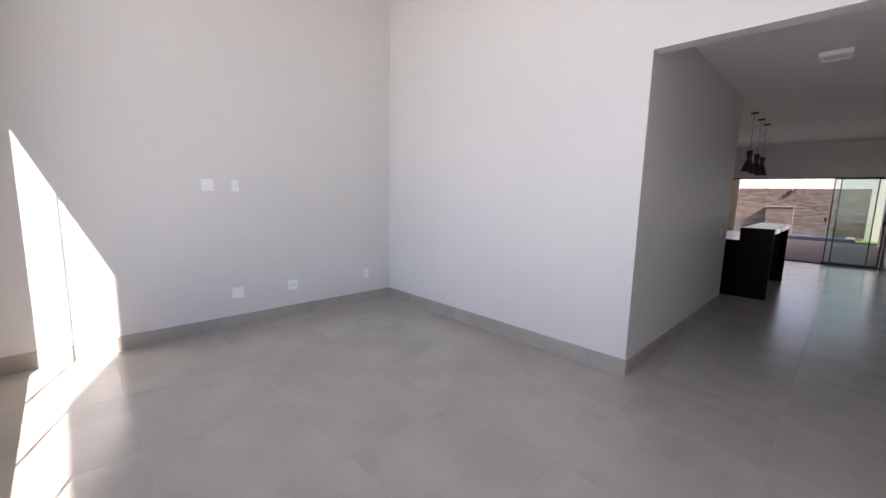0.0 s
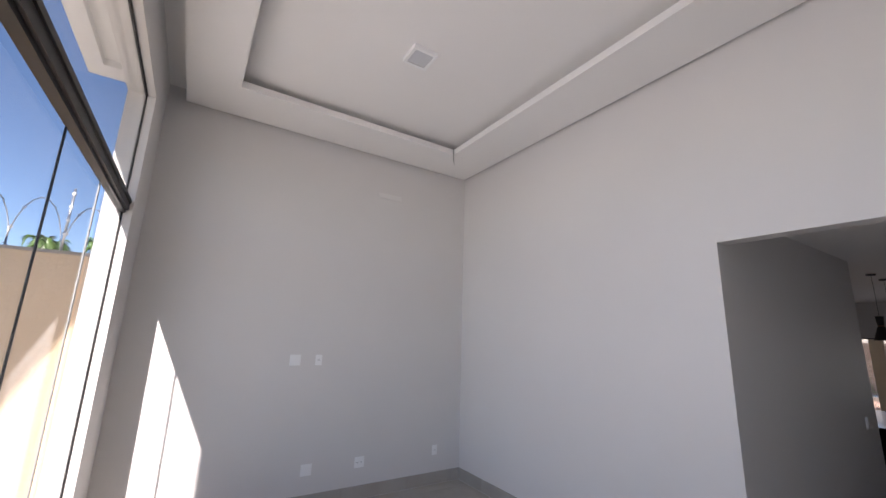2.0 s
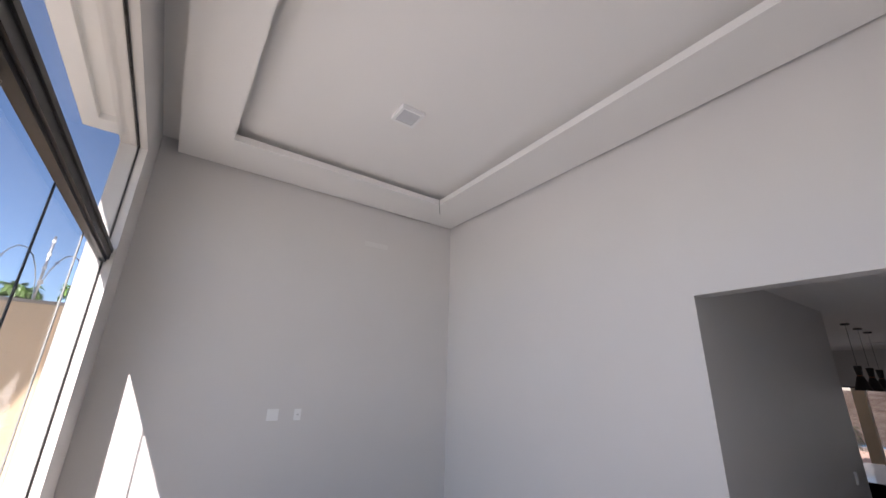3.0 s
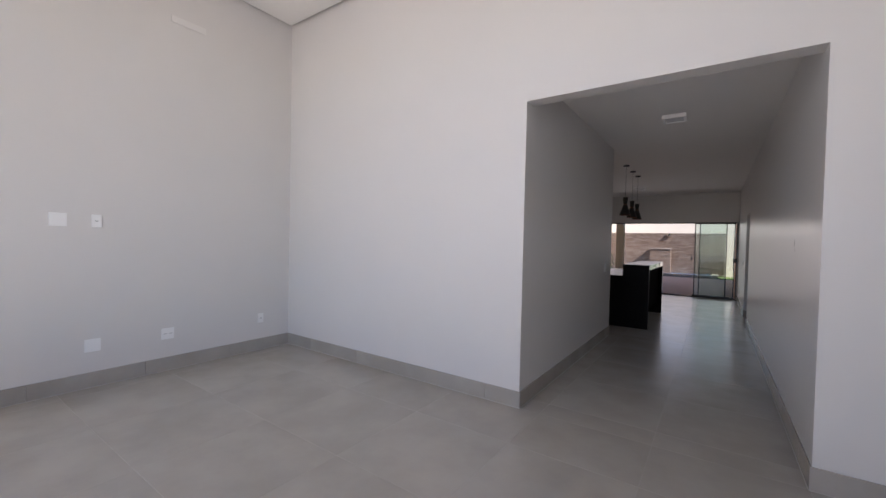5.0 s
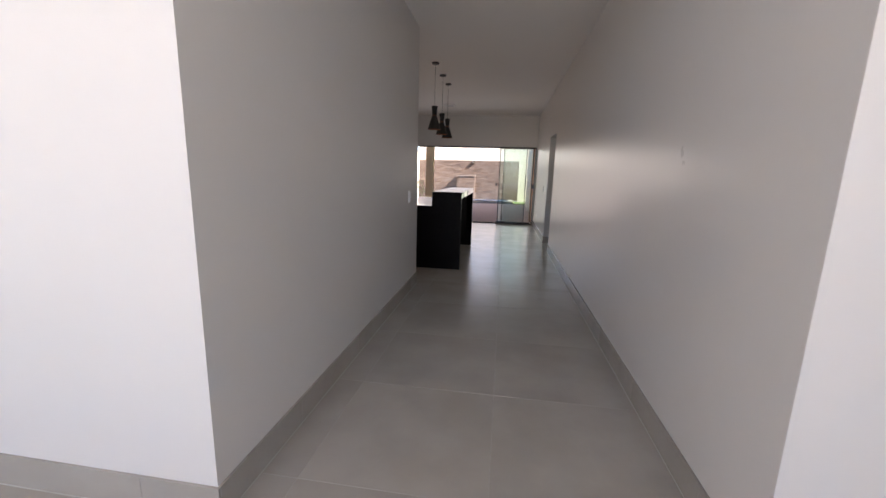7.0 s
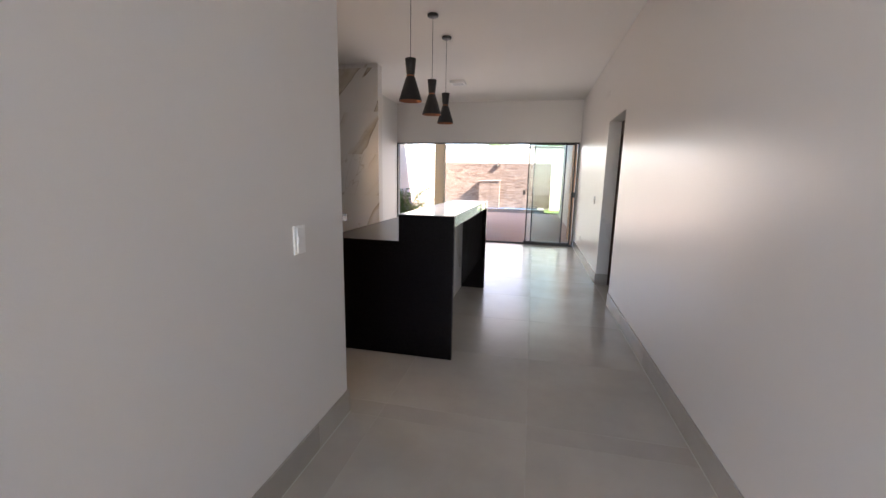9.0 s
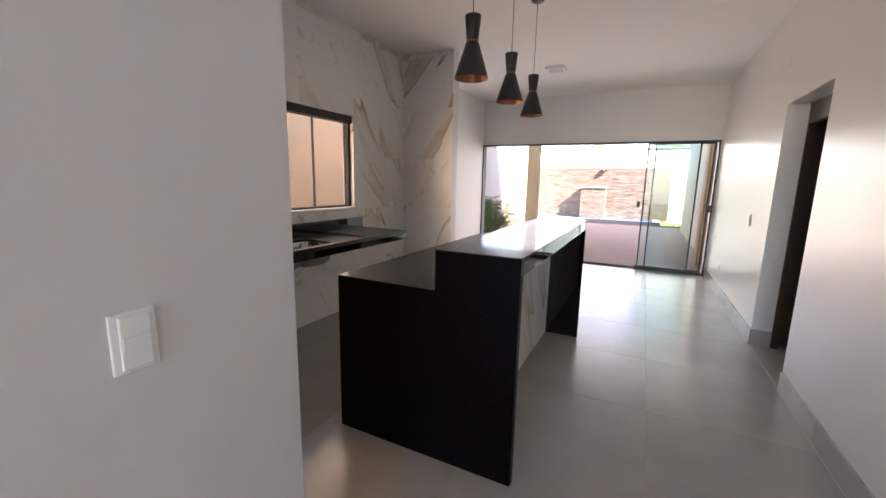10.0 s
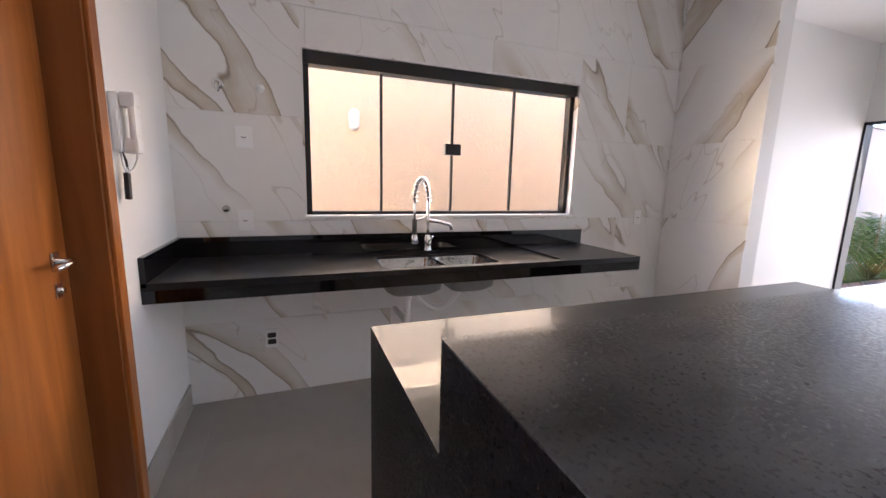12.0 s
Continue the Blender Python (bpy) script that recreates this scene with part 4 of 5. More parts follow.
WALLG = "plates on the living room wall"
plate((XA, -2.28, 1.553), 0, 0.118, 0.118, "blank", "square white blank cover plate on grey wall", WALLG)
plate((XA, -2.018, 1.552), 0, 0.075, 0.118, "socket", "small white wall socket at television height", WALLG)
plate((XA, -2.043, 0.393), 0, 0.118, 0.118, "blank", "square white blank cover plate low on the wall", WALLG)
plate((XA, -1.432, 0.393), 0, 0.118, 0.118, "socket", "square white double wall socket low on the wall", WALLG)
plate((XA, -0.40, 0.405), 0, 0.075, 0.118, "socket", "small white wall socket near the corner", WALLG)
plate((XA, -3.28, 0.39), 0, 0.118, 0.118, "blank", "square white blank plate in the sunlit patch", WALLG)
plate((0, 3.066, 1.09), 0, 0.082, 0.125, "switch", "white light switch at the end of the hall wall")
plate((HW, 7.66, 1.09), 180, 0.075, 0.118, "switch", "white light switch beside the doorway")
plate((HW, 8.95, 0.35), 180, 0.075, 0.118, "socket", "small white wall socket above the baseboard")
plate((KX, 3.933, 0.366), 0, 0.075, 0.118, "socket", "socket with dark inserts under the counter", insert=DARK)
plate((KX, 3.825, 1.095), 0, 0.08, 0.12, "socket", "white wall socket above the counter")
plate((KX, 3.84, 1.56), 0, 0.085, 0.12, "socket", "white wall socket higher on the tiles")
plate((KX, 6.80, 1.092), 0, 0.075, 0.118, "socket", "white wall socket on the marble tiles")


def ac_cover():
    c = thing("cable_cover", "thin white blank strip cover high on the wall", "cover plate", (XA, -1.25, 3.705))
    boxes("plate", [(0, 0.008, -0.17, 0.17, -0.035, 0.035)], COVER, c, bevel=0.003)
    c2 = thing("cable_cover", "thin white blank strip cover high on the wall", "cover plate", (HW, 7.25, 2.47))
    boxes("plate", [(-0.006, 0, -0.15, 0.15, -0.03, 0.03)], PAINT, c2, bevel=0.002)


ac_cover()


def loose_wire():
    w = thing("loose_wire", "thin dark wire hanging from the ceiling cove", "wire", (tx0, ty1, BAND_Z + 0.06))
    bm = bmesh.new()
    tube(bm, [(-0.03, 0.03, 0.03), (0.005, -0.005, 0.02), (0.02, -0.02, -0.02), (0.012, -0.012, -0.08), (0.0, 0.0, -0.13), (-0.012, 0.02, -0.19)], 0.003, 6)
    part("strand", bm, DARK, w)


loose_wire()


def valve(at, label):
    v = thing("tap_valve", label, "valve", at)
    bm = bmesh.new()
    revolve(bm, [(0.0, 0.012), (0.022, 0.012), (0.03, 0.004), (0.031, 0.0)], 20, pose(0, 0, 0, 0, 90, 0))
    part("escutcheon", bm, CHROME, v)
    bm = bmesh.new()
    tube(bm, [(0.008, 0, 0), (0.045, 0, 0)], 0.009, 10)
    part("stem", bm, CHROME, v)
    bm = bmesh.new()
    tube(bm, [(0.045, 0, 0), (0.05, 0.004, -0.03), (0.05, 0.006, -0.05)], [0.013, 0.008, 0.006], 8)
    part("lever", bm, CHROME, v)


valve((KX, 3.728, 1.832), "chrome wall stop valve on the tiles")


def wall_cap(at, r, label, m):
    v = thing("pipe_cap", label, "pipe cap", at)
    bm = bmesh.new()
    revolve(bm, [(0.0, 0.03), (r * 0.6, 0.03), (r * 0.6, 0.008), (r, 0.006), (r, 0.0)], 18, pose(0, 0, 0, 0, 90, 0))
    part("cap", bm, m, v)


wall_cap((KX, 3.934, 1.827), 0.024, "white plastic pipe cap on the tiles", PLASTIC)
wall_cap((KX, 3.729, 1.16), 0.02, "small grey plugged pipe outlet in the tiles", STEEL)


def intercom():
    i = thing("intercom", "white wall intercom with handset and looped cord", "intercom", (-1.255, HALL_END, 1.52))
    boxes("base", [(-0.045, 0.045, 0, 0.028, -0.10, 0.11)], PLASTIC, i, bevel=0.008)
    bm = bmesh.new()
    box(bm, -0.03, 0.03, 0.05, 0.075, -0.07, 0.08, bevel=0.01)
    box(bm, -0.032, 0.032, 0.028, 0.078, 0.06, 0.115, bevel=0.012)
    box(bm, -0.032, 0.032, 0.028, 0.078, -0.105, -0.05, bevel=0.012)
    part("handset", bm, PLASTIC, i)
    bm = bmesh.new()
    tube(bm, [(-0.02, 0.055, -0.10), (-0.018, 0.055, -0.125), (0.0, 0.045, -0.16), (0.012, 0.025, -0.175), (0.016, 0.018, -0.14), (0.016, 0.016, -0.098)], 0.0045, 8)
    part("cord", bm, PLASTIC, i, "white handset cord in a short loop")
    k = thing("key_fob", "black key fob hanging by a strap from the intercom", "key fob", (-1.25, HALL_END + 0.02, 1.42))
    bm = bmesh.new()
    tube(bm, [(0.012, 0.0, 0.003), (0.006, 0.004, -0.025), (0.0, 0.006, -0.055)], 0.0028, 6)
    tube(bm, [(0.012, 0.0, 0.003), (-0.002, 0.006, -0.03), (-0.006, 0.006, -0.055)], 0.0022, 6)
    part("strap", bm, DARK, k)
    bm = bmesh.new()
    tube(bm, [(-0.003 + 0.011 * math.cos(a), 0.006, -0.065 + 0.011 * math.sin(a)) for a in [0.524 * n for n in range(13)]], 0.0016, 6)
    part("ring", bm, CHROME, k, "steel split ring")
    bm = bmesh.new()
    box(bm, -0.014, 0.014, -0.004, 0.014, -0.175, -0.075, bevel=0.006, m=pose(0, 0, 0, 0, -4, 0))
    part("fob", bm, DARK, k)


intercom()


# ---- outside: walls, yard, pool, plants ----
PX = -3.53   # side boundary wall, house side face
structure("boundary_wall_side", [(PX - 0.15, PX, -14, YF - 0.2, -0.14, 2.50), (PX - 0.15, PX, YF - 0.2, 10.0, -0.14, 2.50), (PX - 0.15, PX, 0.3, 10.0, 2.535, 3.4)], RENDER_BEIGE, "tall beige textured boundary wall", "boundary wall")
structure("boundary_wall_cap", [(PX - 0.17, PX + 0.02, -14, 20.2, 2.50, 2.53)], COPING, "thin mortar cap on the boundary wall", "wall cap")
BWY = 20.0
structure("boundary_wall_yard", [(PX - 0.15, PX, 10.0, 20.2, -0.14, 2.50)], RENDER_WHITE, "pale painted boundary wall beside the yard", "boundary wall")
back_wall = structure("boundary_wall_back", [(PX, 8.0, BWY, BWY + 0.15, -0.14, 2.80)], RENDER_WHITE, "pale cream back boundary wall", "boundary wall")
structure("boundary_wall_right", [(6.0, 6.15, 3.0, BWY, -0.14, 2.80)], RENDER_WHITE, "cream boundary wall beside the lawn", "boundary wall")
structure("wall_cap_back", [(PX, 8.0, BWY - 0.03, BWY + 0.18, 2.80, 2.84)], COPING, "pale cap on the back wall", "wall cap")
structure("house_wing", [(2.05, 5.5, YB + T, 17.5, -0.14, 2.95)], RENDER_WHITE, "cream side wall of the veranda", "wall")
structure("veranda_pavement", [(PX, 2.75, YB + 0.12, 18.45, -0.14, -0.03)], PAVER, "pinkish stone-paved veranda and deck", "pavement")
structure("pool_coping", [(PX, 1.5, 18.45, 18.75, -0.14, 0.11), (1.25, 1.5, 18.75, 19.95, -0.14, 0.11)], COPING, "raised pale stone pool edge", "pool edge")
structure("pool_water", [(PX, 1.25, 18.75, 19.95, -0.14, 0.07)], WATER, "blue swimming pool water", "water")
structure("lawn", [(1.5, 6.0, 18.45, BWY, -0.14, 0.0), (PX, SLIDE_X0 - 0.7, 11.4, 14.2, -0.03, 0.0)], GRASS, "short green lawn strip", "lawn")


def stone_cladding():
    """Split-stone strips on the back wall, with the waterfall block standing out of it."""
    rng = random.Random(4)
    verts, faces = [], []

    def add(x0, x1, y0, y1, z0, z1):
        k = len(verts)
        verts.extend([(x0, y0, z0), (x1, y0, z0), (x1, y1, z0), (x0, y1, z0), (x0, y0, z1), (x1, y0, z1), (x1, y1, z1), (x0, y1, z1)])
        faces.extend([[k + i for i in f] for f in ((0, 3, 2, 1), (4, 5, 6, 7), (0, 1, 5, 4), (1, 2, 6, 5), (3, 0, 4, 7))])
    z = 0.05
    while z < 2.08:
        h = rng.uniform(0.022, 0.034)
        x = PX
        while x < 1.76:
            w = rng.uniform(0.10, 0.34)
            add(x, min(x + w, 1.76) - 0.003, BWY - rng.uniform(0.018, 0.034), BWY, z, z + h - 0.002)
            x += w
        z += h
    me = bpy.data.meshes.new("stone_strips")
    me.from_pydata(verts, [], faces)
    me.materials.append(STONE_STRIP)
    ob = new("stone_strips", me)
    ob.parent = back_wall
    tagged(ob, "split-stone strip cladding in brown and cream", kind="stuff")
    v2 = thing("pool_waterfall", "stone-clad waterfall block standing out from the wall", "waterfall", (-0.95, BWY - 0.06, 0.05))
    verts.clear()
    faces.clear()
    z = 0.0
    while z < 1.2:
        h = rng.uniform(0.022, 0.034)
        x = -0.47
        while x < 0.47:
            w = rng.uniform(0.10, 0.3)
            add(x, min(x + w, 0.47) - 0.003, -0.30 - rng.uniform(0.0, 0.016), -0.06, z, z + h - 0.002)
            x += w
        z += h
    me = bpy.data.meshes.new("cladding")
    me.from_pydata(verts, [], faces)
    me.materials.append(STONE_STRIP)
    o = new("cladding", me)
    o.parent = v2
    boxes("core", [(-0.46, 0.46, -0.295, 0.0, 0, z - 0.004)], STONE, v2)
    boxes("cap", [(-0.49, 0.49, -0.35, 0.0, z, z + 0.03)], COPING, v2, bevel=0.004, label="pale stone cap")
    l = thing("wall_light", "small dark wall light on the stone wall", "wall light", (-0.6, BWY - 0.06, 1.98))
    boxes("body", [(-0.06, 0.06, -0.10, 0.0, -0.06, 0.1)], STEEL, l, bevel=0.01)


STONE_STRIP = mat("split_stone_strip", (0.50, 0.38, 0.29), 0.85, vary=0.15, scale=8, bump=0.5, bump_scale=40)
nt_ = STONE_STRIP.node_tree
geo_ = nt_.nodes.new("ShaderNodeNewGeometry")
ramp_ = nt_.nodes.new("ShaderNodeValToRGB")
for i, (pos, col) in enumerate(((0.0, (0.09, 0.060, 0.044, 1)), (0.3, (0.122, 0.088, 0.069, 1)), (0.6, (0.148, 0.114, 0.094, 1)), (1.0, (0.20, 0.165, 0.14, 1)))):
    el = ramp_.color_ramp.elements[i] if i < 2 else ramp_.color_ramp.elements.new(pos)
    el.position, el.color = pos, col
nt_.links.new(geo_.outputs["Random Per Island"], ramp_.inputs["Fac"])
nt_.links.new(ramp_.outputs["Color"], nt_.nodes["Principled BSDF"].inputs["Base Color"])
stone_cladding()

# unseen sloped slab, added so its lower edge sets the shade on the boundary wall
bm = bmesh.new()
ga = [bm.verts.new((2.0, y, z)) for y, z in ((-7.8, 4.02), (-5.95, 7.9), (-13, 7.9), (-13, 4.02))]
gb = [bm.verts.new((2.15, v.co.y, v.co.z)) for v in ga]
bm.faces.new(ga)
bm.faces.new(list(reversed(gb)))
for i in range(4):
    bm.faces.new((ga[i], ga[(i + 1) % 4], gb[(i + 1) % 4], gb[i]))
tagged(part("unseen_shade_slope", bm, WHITE_PAINT), "unseen white sloped slab added to shade the boundary wall", "gable", kind="structure")


def column():
    c = thing("veranda_column", "round-edged cream painted veranda column", "column", (-1.37, 11.6, -0.03))
    boxes("shaft", [(-0.12, 0.12, -0.12, 0.12, 0, 2.75)], mat("cream_paint", (0.80, 0.69, 0.50), 0.75, vary=0.06), c, bevel=0.01)
    p = thing("veranda_pier", "terracotta painted pier beside the glass door", "pier", (1.95, 11.3, -0.03))
    boxes("shaft", [(-0.1, 0.1, -0.2, 0.2, 0, 2.75)], mat("terracotta_paint", (0.55, 0.29, 0.17), 0.7, vary=0.08), p, bevel=0.006)


column()


def oval_lamp():
    l = thing("bulkhead_lamp", "white oval bulkhead lamp on the beige wall", "wall lamp", (PX, 4.68, 1.93))
    bm = bmesh.new()
    loops = []
    for s, x in ((1.0, 0.0), (1.0, 0.02), (0.92, 0.045), (0.7, 0.062), (0.35, 0.07)):
        pts = [(s * y, s * z) for y, z in round_rect(-0.05, 0.05, -0.105, 0.105, 0.0495, 6)]
        loops.append([bm.verts.new((x, y, z)) for y, z in pts])
    for a, b in zip(loops, loops[1:]):
        for i in range(len(a)):
            f = bm.faces.new((a[i], a[(i + 1) % len(a)], b[(i + 1) % len(a)], b[i]))
            f.smooth = True
    bm.faces.new(loops[-1])
    part("globe", bm, PLASTIC, l)


oval_lamp()


def frond(bm, base, yaw, length, rise, rng, width=0.17):
    """An arching palm frond with paired leaflets."""
    rib = []
    for i in range(15):
        u = i / 14
        r = length * u * (1 - 0.22 * u * u)
        z = rise * (math.sin(u * 2.2) / math.sin(1.57)) - 0.35 * length * u ** 3
        rib.append(Vector(base) + Vector((math.cos(yaw) * r, math.sin(yaw) * r, z)))
    side = Vector((-math.sin(yaw), math.cos(yaw), 0))
    for i in range(3, 15):
        u = i / 14
        fwd = (rib[i] - rib[i - 1]).normalized()
        for s in (-1, 1):
            for k in (0, 0.5):
                p = rib[i - 1].lerp(rib[i], k)
                ln = width * (0.55 + 1.0 * math.sin(u * 2.7)) * rng.uniform(0.85, 1.15)
                tip = p + side * s * ln * 0.75 + fwd * ln * 0.75 + Vector((0, 0, -0.25 * ln + rng.uniform(-0.02, 0.02)))
                mid = p.lerp(tip, 0.45) + Vector((0, 0, 0.02))
                w = fwd * 0.011
                a, b, c, d, e = (bm.verts.new(q) for q in (p, mid + w, tip, mid - w, p))
                bm.faces.new((a, b, c, d))
                bm.verts.remove(e)
    return rib


def areca(at, seed, n, size):
    rng = random.Random(seed)
    t = thing("areca_palm", "bushy green areca palm in the planting bed", "palm plant", at, "palms in the bed")
    for i in range(n):
        bm = bmesh.new()
        yaw = 2 * math.pi * (i / n) + rng.uniform(-0.3, 0.3)
        base = (rng.uniform(-0.06, 0.06), rng.uniform(-0.06, 0.06), 0.0)
        rib = frond(bm, base, yaw, size * rng.uniform(0.75, 1.1), size * rng.uniform(0.35, 0.95), rng, 0.24)
        fr = part("frond", bm, LEAF, t)
        bm = bmesh.new()
        tube(bm, rib, [0.011 * (1 - 0.85 * k / 14) for k in range(15)], 5)
        part("stalk", bm, STEM, fr)


areca((-2.72, 12.7, 0.0), 3, 26, 1.35)
areca((-3.0, 13.6, 0.0), 8, 18, 1.1)


# ---- razor wire along the front stretch of the boundary wall ----
def razor_wire():
    r = thing("razor_wire", "galvanised razor wire coil on the boundary wall", "razor wire", (PX - 0.075, -8, 2.53))
    rng = random.Random(2)
    bm = bmesh.new()
    pts = []
    n = 26
    for k in range(n * 14):
        a = 2 * math.pi * k / 14
        rad = 0.25 + 0.04 * math.sin(k * 0.37)
        pts.append((rad * math.cos(a), -5.5 + 9.5 * k / (n * 14), 0.24 + rad * math.sin(a)))
    tube(bm, pts, 0.006, 4)
    part("coil", bm, GALV, r)
    bm = bmesh.new()
    for k in range(3, len(pts) - 3, 2):
        p = Vector(pts[k])
        d = (Vector(pts[k + 1]) - Vector(pts[k - 1])).normalized()
        s = d.cross(Vector((0, 0.3, 1))).normalized()
        bm.faces.new([bm.verts.new(q) for q in (p - d * 0.018, p + s * 0.02, p + d * 0.018, p - s * 0.02)])
    tagged(part("barbs", bm, GALV, r), kind="stuff")
    for yy in (-9.2, -6.6, -4.45):
        q = thing("fence_post", "thin pale post with insulators on the boundary wall", "fence post", (PX - 0.075, yy, 2.53), "posts on the boundary wall")
        bm = bmesh.new()
        tube(bm, [(0, 0, 0), (0, 0, 0.62)], 0.011, 8)
        part("pole", bm, GALV, q)
        for k in range(4):
            bm = bmesh.new()
            revolve(bm, [(0.011, -0.018), (0.017, -0.01), (0.017, 0.0), (0.014, 0.008), (0.011, 0.014)], 10, pose(0, 0, 0.18 + 0.13 * k))
            part("insulator", bm, PLASTIC, q)


razor_wire()


def palm_tree(at, height, seed, n, size):
    rng = random.Random(seed)
    t = thing("palm_tree", "green palm crown rising behind the boundary wall", "palm tree", at, "palms behind the wall")
    bm = bmesh.new()
    tube(bm, [(0, 0, 0), (0.03, 0.02, height * 0.5), (0, 0, height)], [0.11, 0.085, 0.07], 10)
    part("trunk", bm, BARK, t)
    for i in range(n):
        bm = bmesh.new()
        yaw = 2 * math.pi * i / n + rng.uniform(-0.25, 0.25)
        rib = frond(bm, (0, 0, height - 0.03), yaw, size * rng.uniform(0.8, 1.1), size * rng.uniform(0.15, 0.85), rng, size * 0.3)
        tube(bm, rib, [0.010 * (1 - 0.85 * k / 14) for k in range(15)], 5)
        part("frond", bm, LEAF, t)


palm_tree((-5.5, -5.0, -0.14), 2.92, 5, 13, 0.27)
palm_tree((-5.6, -4.5, -0.14), 3.02, 9, 10, 0.2)


def tree(at, height, spread, seed):
    rng = random.Random(seed)
    t = thing("tree", "leafy green tree beyond the back wall", "tree", at, "trees beyond the back wall")
    bm = bmesh.new()
    tube(bm, [(0, 0, 0), (0.05, 0.02, height * 0.3), (0.0, 0.05, height * 0.6)], [0.18, 0.13, 0.09], 8)
    for k in range(6):
        a = k * 1.05 + rng.uniform(-0.2, 0.2)
        tube(bm, [(0, 0.03, height * 0.4 + 0.05 * k), (math.cos(a) * spread * 0.35, math.sin(a) * spread * 0.35, height * 0.65), (math.cos(a) * spread * 0.6, math.sin(a) * spread * 0.6, height * 0.82)], [0.07, 0.045, 0.02], 6)
    part("trunk", bm, BARK, t)
    verts, faces = [], []
    clumps = [(rng.gauss(0, spread * 0.42), rng.gauss(0, spread * 0.42), height * (0.72 + rng.uniform(-0.2, 0.2))) for _ in range(26)]
    for c in clumps:
        for _ in range(110):
            p = Vector(c) + Vector((rng.gauss(0, 0.28), rng.gauss(0, 0.28), rng.gauss(0, 0.22)))
            u = Vector((rng.gauss(0, 1), rng.gauss(0, 1), rng.gauss(0, 1))).normalized()
            v = u.orthogonal().normalized()
            k = len(verts)
            verts.extend([p - u * 0.09, p + v * 0.035, p + u * 0.09, p - v * 0.035])
            faces.append((k, k + 1, k + 2, k + 3))
    me = bpy.data.meshes.new("crown")
    me.from_pydata(verts, [], faces)
    me.materials.append(CROWN)
    o = new("crown", me)
    o.parent = t


tree((-2.0, 33, -0.14), 4.6, 1.6, 3)
tree((2.4, 31, -0.14), 4.4, 1.8, 7)
tree((4.2, 32, -0.14), 4.8, 1.6, 11)


# ---- tiles, last ----
TS, TJ = 0.845, 0.0013
TX, TY = 1.03, -1.445


def clip(a0, a1, lo, hi):
    return max(a0, lo), min(a1, hi)


tile_cache = {}


def tile_piece(name, x0, x1, y0, y1, parent):
    """A floor tile with slightly eased edges, its top at z = 0."""
    w, h = round(x1 - x0, 4), round(y1 - y0, 4)
    if (w, h) not in tile_cache:
        me = bpy.data.meshes.new("tile")
        e = 0.0012
        vs = [(0, 0, -0.004), (w, 0, -0.004), (w, h, -0.004), (0, h, -0.004), (0, 0, -e), (w, 0, -e), (w, h, -e), (0, h, -e), (e, e, 0), (w - e, e, 0), (w - e, h - e, 0), (e, h - e, 0)]
        fs = [(8, 9, 10, 11)] + [(i, (i + 1) % 4, 4 + (i + 1) % 4, 4 + i) for i in range(4)] + [(4 + i, 4 + (i + 1) % 4, 8 + (i + 1) % 4, 8 + i) for i in range(4)]
        me.from_pydata(vs, [], fs)
        me.materials.append(TILE)
        tile_cache[(w, h)] = me
    ob = new(name, tile_cache[(w, h)])
    ob.location = (x0, y0, 0)
    ob.parent = parent
    return ob


def lay_floor(zones):
    for X0, X1, Y0, Y1 in zones:
        i0, i1 = math.floor((X0 - TX) / TS), math.ceil((X1 - TX) / TS)
        j0, j1 = math.floor((Y0 - TY) / TS), math.ceil((Y1 - TY) / TS)
        for i in range(i0, i1):
            for j in range(j0, j1):
                a0, a1 = clip(TX + i * TS + TJ / 2, TX + (i + 1) * TS - TJ / 2, X0, X1)
                b0, b1 = clip(TY + j * TS + TJ / 2, TY + (j + 1) * TS - TJ / 2, Y0, Y1)
                if a1 - a0 > 0.02 and b1 - b0 > 0.02:
                    tile_piece("tile", a0, a1, b0, b1, floor)


lay_floor([(XA, XE, YF, 0), (0, HW, 0, HALL_END), (KX, HW, HALL_END, YB), (HW, HW + 2.2, 5.2, 8.2)])

BBH, BBT = 0.143, 0.011


def baseboard(x0, y0, x1, y1, nx, ny, start=0.3):
    """Porcelain skirting from one point to another; (nx, ny) is the way it faces."""
    run = Vector((x1 - x0, y1 - y0, 0))
    n = run.length
    d = run / n
    p = Vector((nx, ny, 0))
    b = tagged(new("baseboard"), "grey porcelain skirting tiles with fine joints", "baseboard", kind="structure")
    cuts = [0.0]
    s = start
    while s < n - 0.05:
        cuts.append(s)
        s += TS
    cuts.append(n)
    for a, c in zip(cuts, cuts[1:]):
        q0, q1 = Vector((x0, y0, 0)) + d * (a + (0.001 if a else 0)), Vector((x0, y0, 0)) + d * (c - 0.001) + p * BBT
        bm = bmesh.new()
        box(bm, min(q0.x, q1.x), max(q0.x, q1.x), min(q0.y, q1.y), max(q0.y, q1.y), 0.001, BBH, bevel=0.0015)
        part("tile", bm, TILE, b)
    q0, q1 = Vector((x0, y0, 0)), Vector((x1, y1, 0)) + p * (BBT + 0.0035)
    bm = bmesh.new()
    box(bm, min(q0.x, q1.x), max(q0.x, q1.x), min(q0.y, q1.y), max(q0.y, q1.y), 0.0004, 0.0035)
    part("joint", bm, GROUT, b, "pale grout line at the floor")


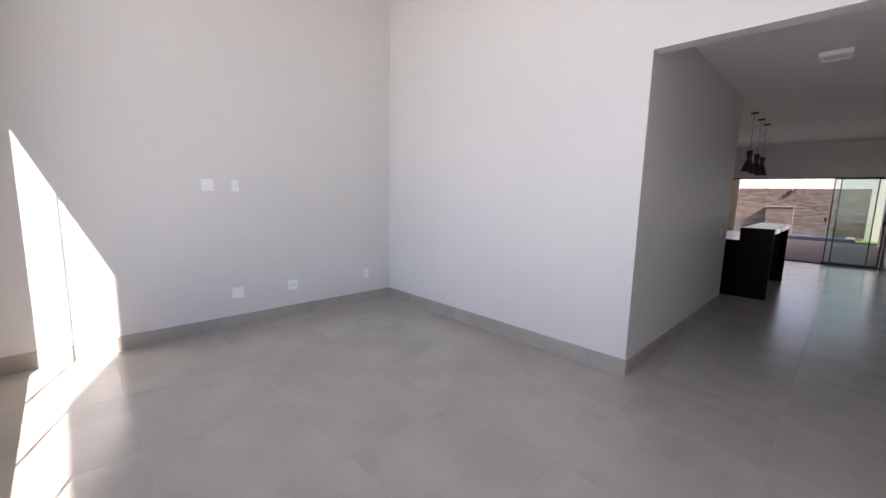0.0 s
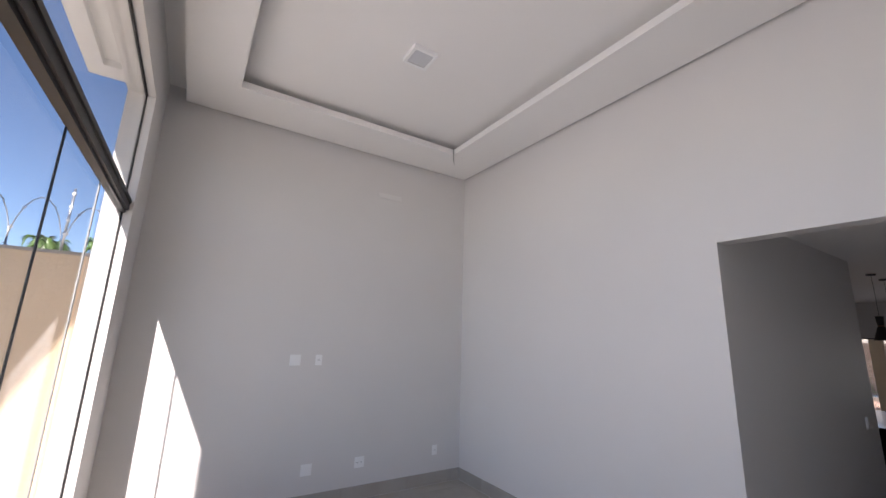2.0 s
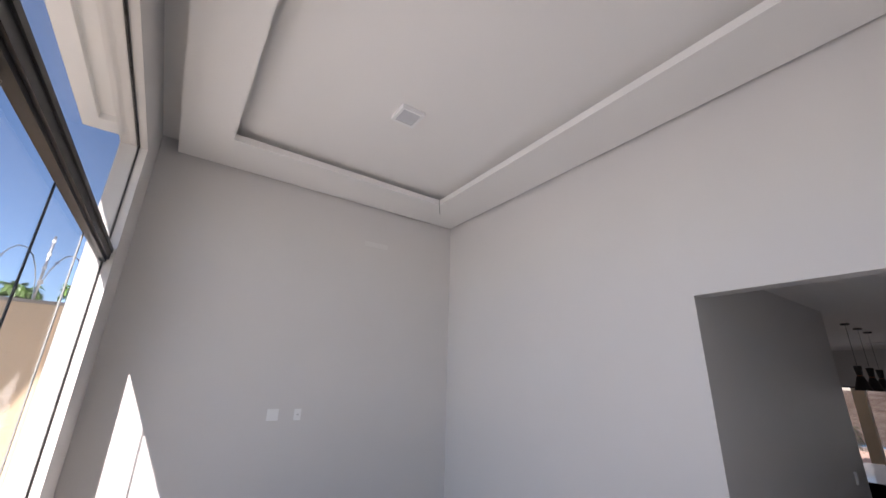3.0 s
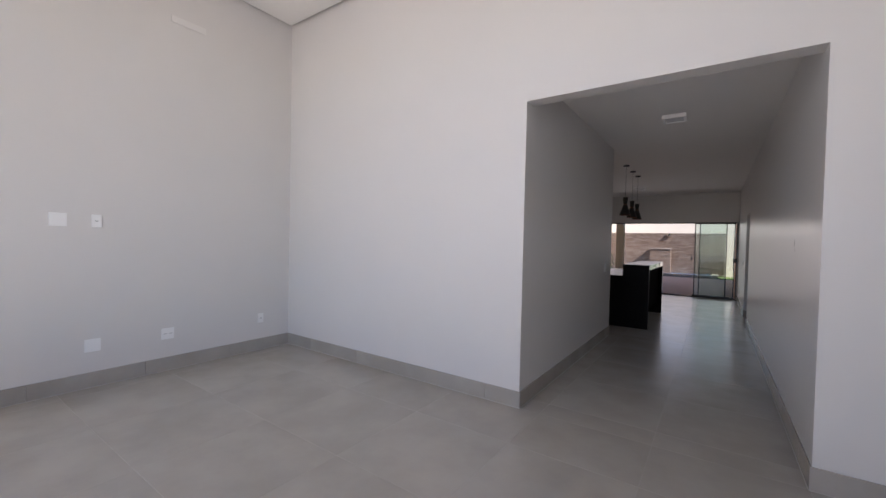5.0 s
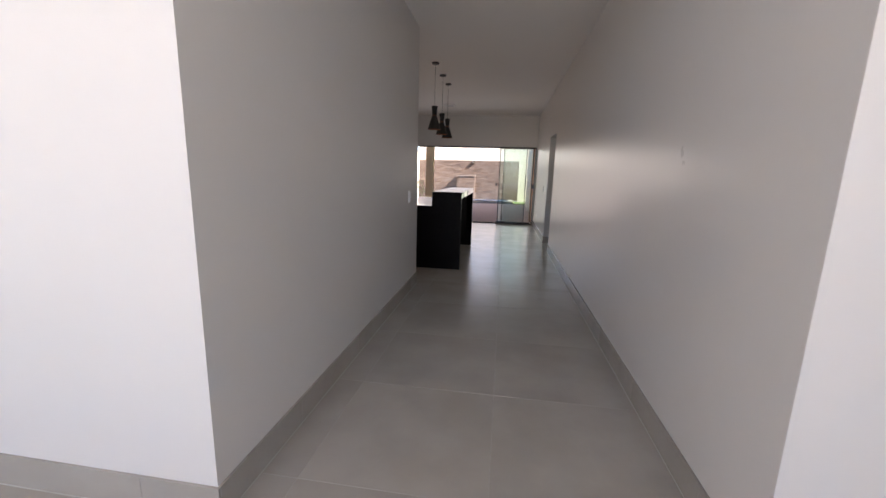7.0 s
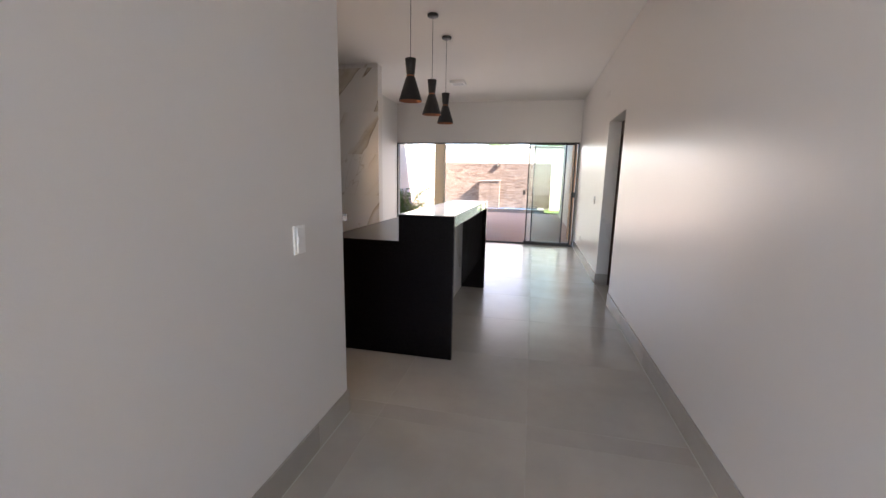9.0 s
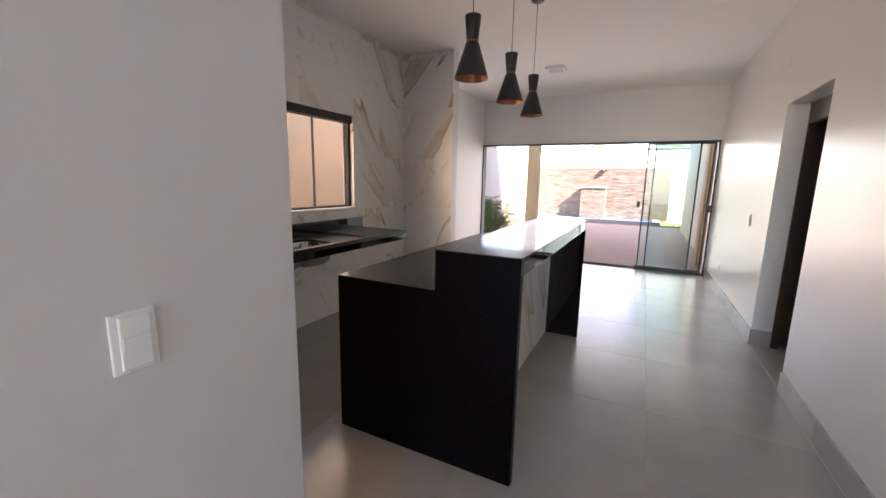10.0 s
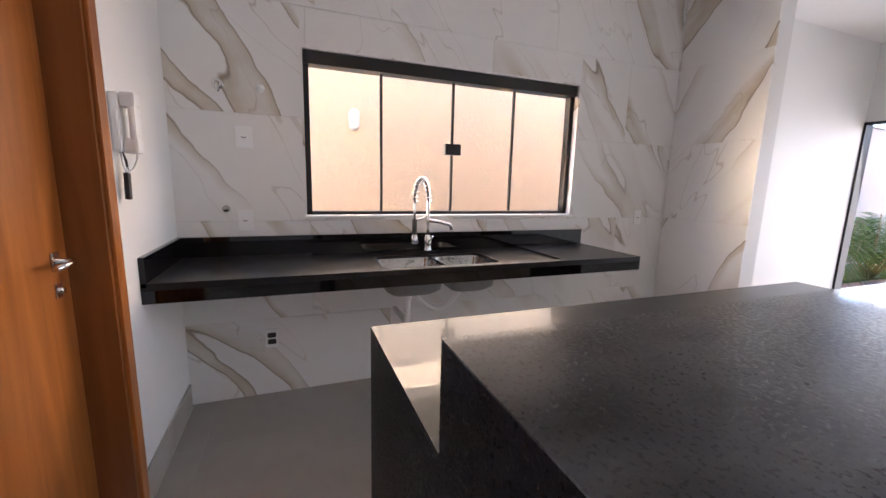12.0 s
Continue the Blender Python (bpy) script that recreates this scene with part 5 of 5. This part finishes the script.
baseboard(XA, YF, XA, 0, 1, 0, 0.55)
baseboard(XA + BBT, 0, 0 + BBT, 0, 0, -1, 0.5)
baseboard(HW - BBT, 0, XE, 0, 0, -1, 0.4)
baseboard(XE, YF, XE, 0 - BBT, -1, 0)
baseboard(XA + BBT, YF, XE - BBT, YF, 0, 1, 0.7)
baseboard(0, 0, 0, HALL_END + BBT, 1, 0, 0.62)
baseboard(HW, 0, HW, DY0, -1, 0, 0.35)
baseboard(HW, DY1, HW, YB - 0.02, -1, 0, 0.5)
baseboard(HW - BBT, DY1, HW + T, DY1, 0, -1, 0.9)
baseboard(KX + 0.02, HALL_END, KD0 - 0.052, HALL_END, 0, 1, 0.4)
baseboard(KD1 + 0.052, HALL_END, 0, HALL_END, 0, 1, 0.9)

MZ = [0.0, 0.49, 1.09, 1.69, 2.29, 2.89, HALL_H]


def marble_wall():
    """Marble-look wall tiles, 1.2 by 0.6 m, in running bond, cut round the window."""
    def lay(y0, y1, z0, z1):
        bm = bmesh.new()
        box(bm, KX - 0.0075, KX, y0, y1, z0, z1)
        part("wall_tile", bm, MARBLE, kitchen_wall)
    for r, (z0, z1) in enumerate(zip(MZ, MZ[1:])):
        y = HALL_END - (0.5 if r % 2 else 0.0)
        while y < KSTUB:
            a, b = max(y, HALL_END) + 0.001, min(y + 1.2, KSTUB) - 0.001
            c0, c1 = z0 + 0.001, z1 - 0.001
            if b - a > 0.01:
                if c1 > KZ0 and c0 < KZ1 and b > KY0 and a < KY1:
                    if a < KY0:
                        lay(a, KY0, c0, c1)
                    if b > KY1:
                        lay(KY1, b, c0, c1)
                    if c0 < KZ0 - 0.005:
                        lay(max(a, KY0), min(b, KY1), c0, KZ0 - 0.009)
                    if c1 > KZ1 + 0.005:
                        lay(max(a, KY0), min(b, KY1), KZ1, c1)
                else:
                    lay(a, b, c0, c1)
            y += 1.2
        bm = bmesh.new()
        box(bm, KX + 0.001, KSTUB_X, KSTUB, KSTUB + 0.0075, z0 + 0.001, z1 - 0.001)
        part("wall_tile", bm, MARBLE, stub_wall)


marble_wall()
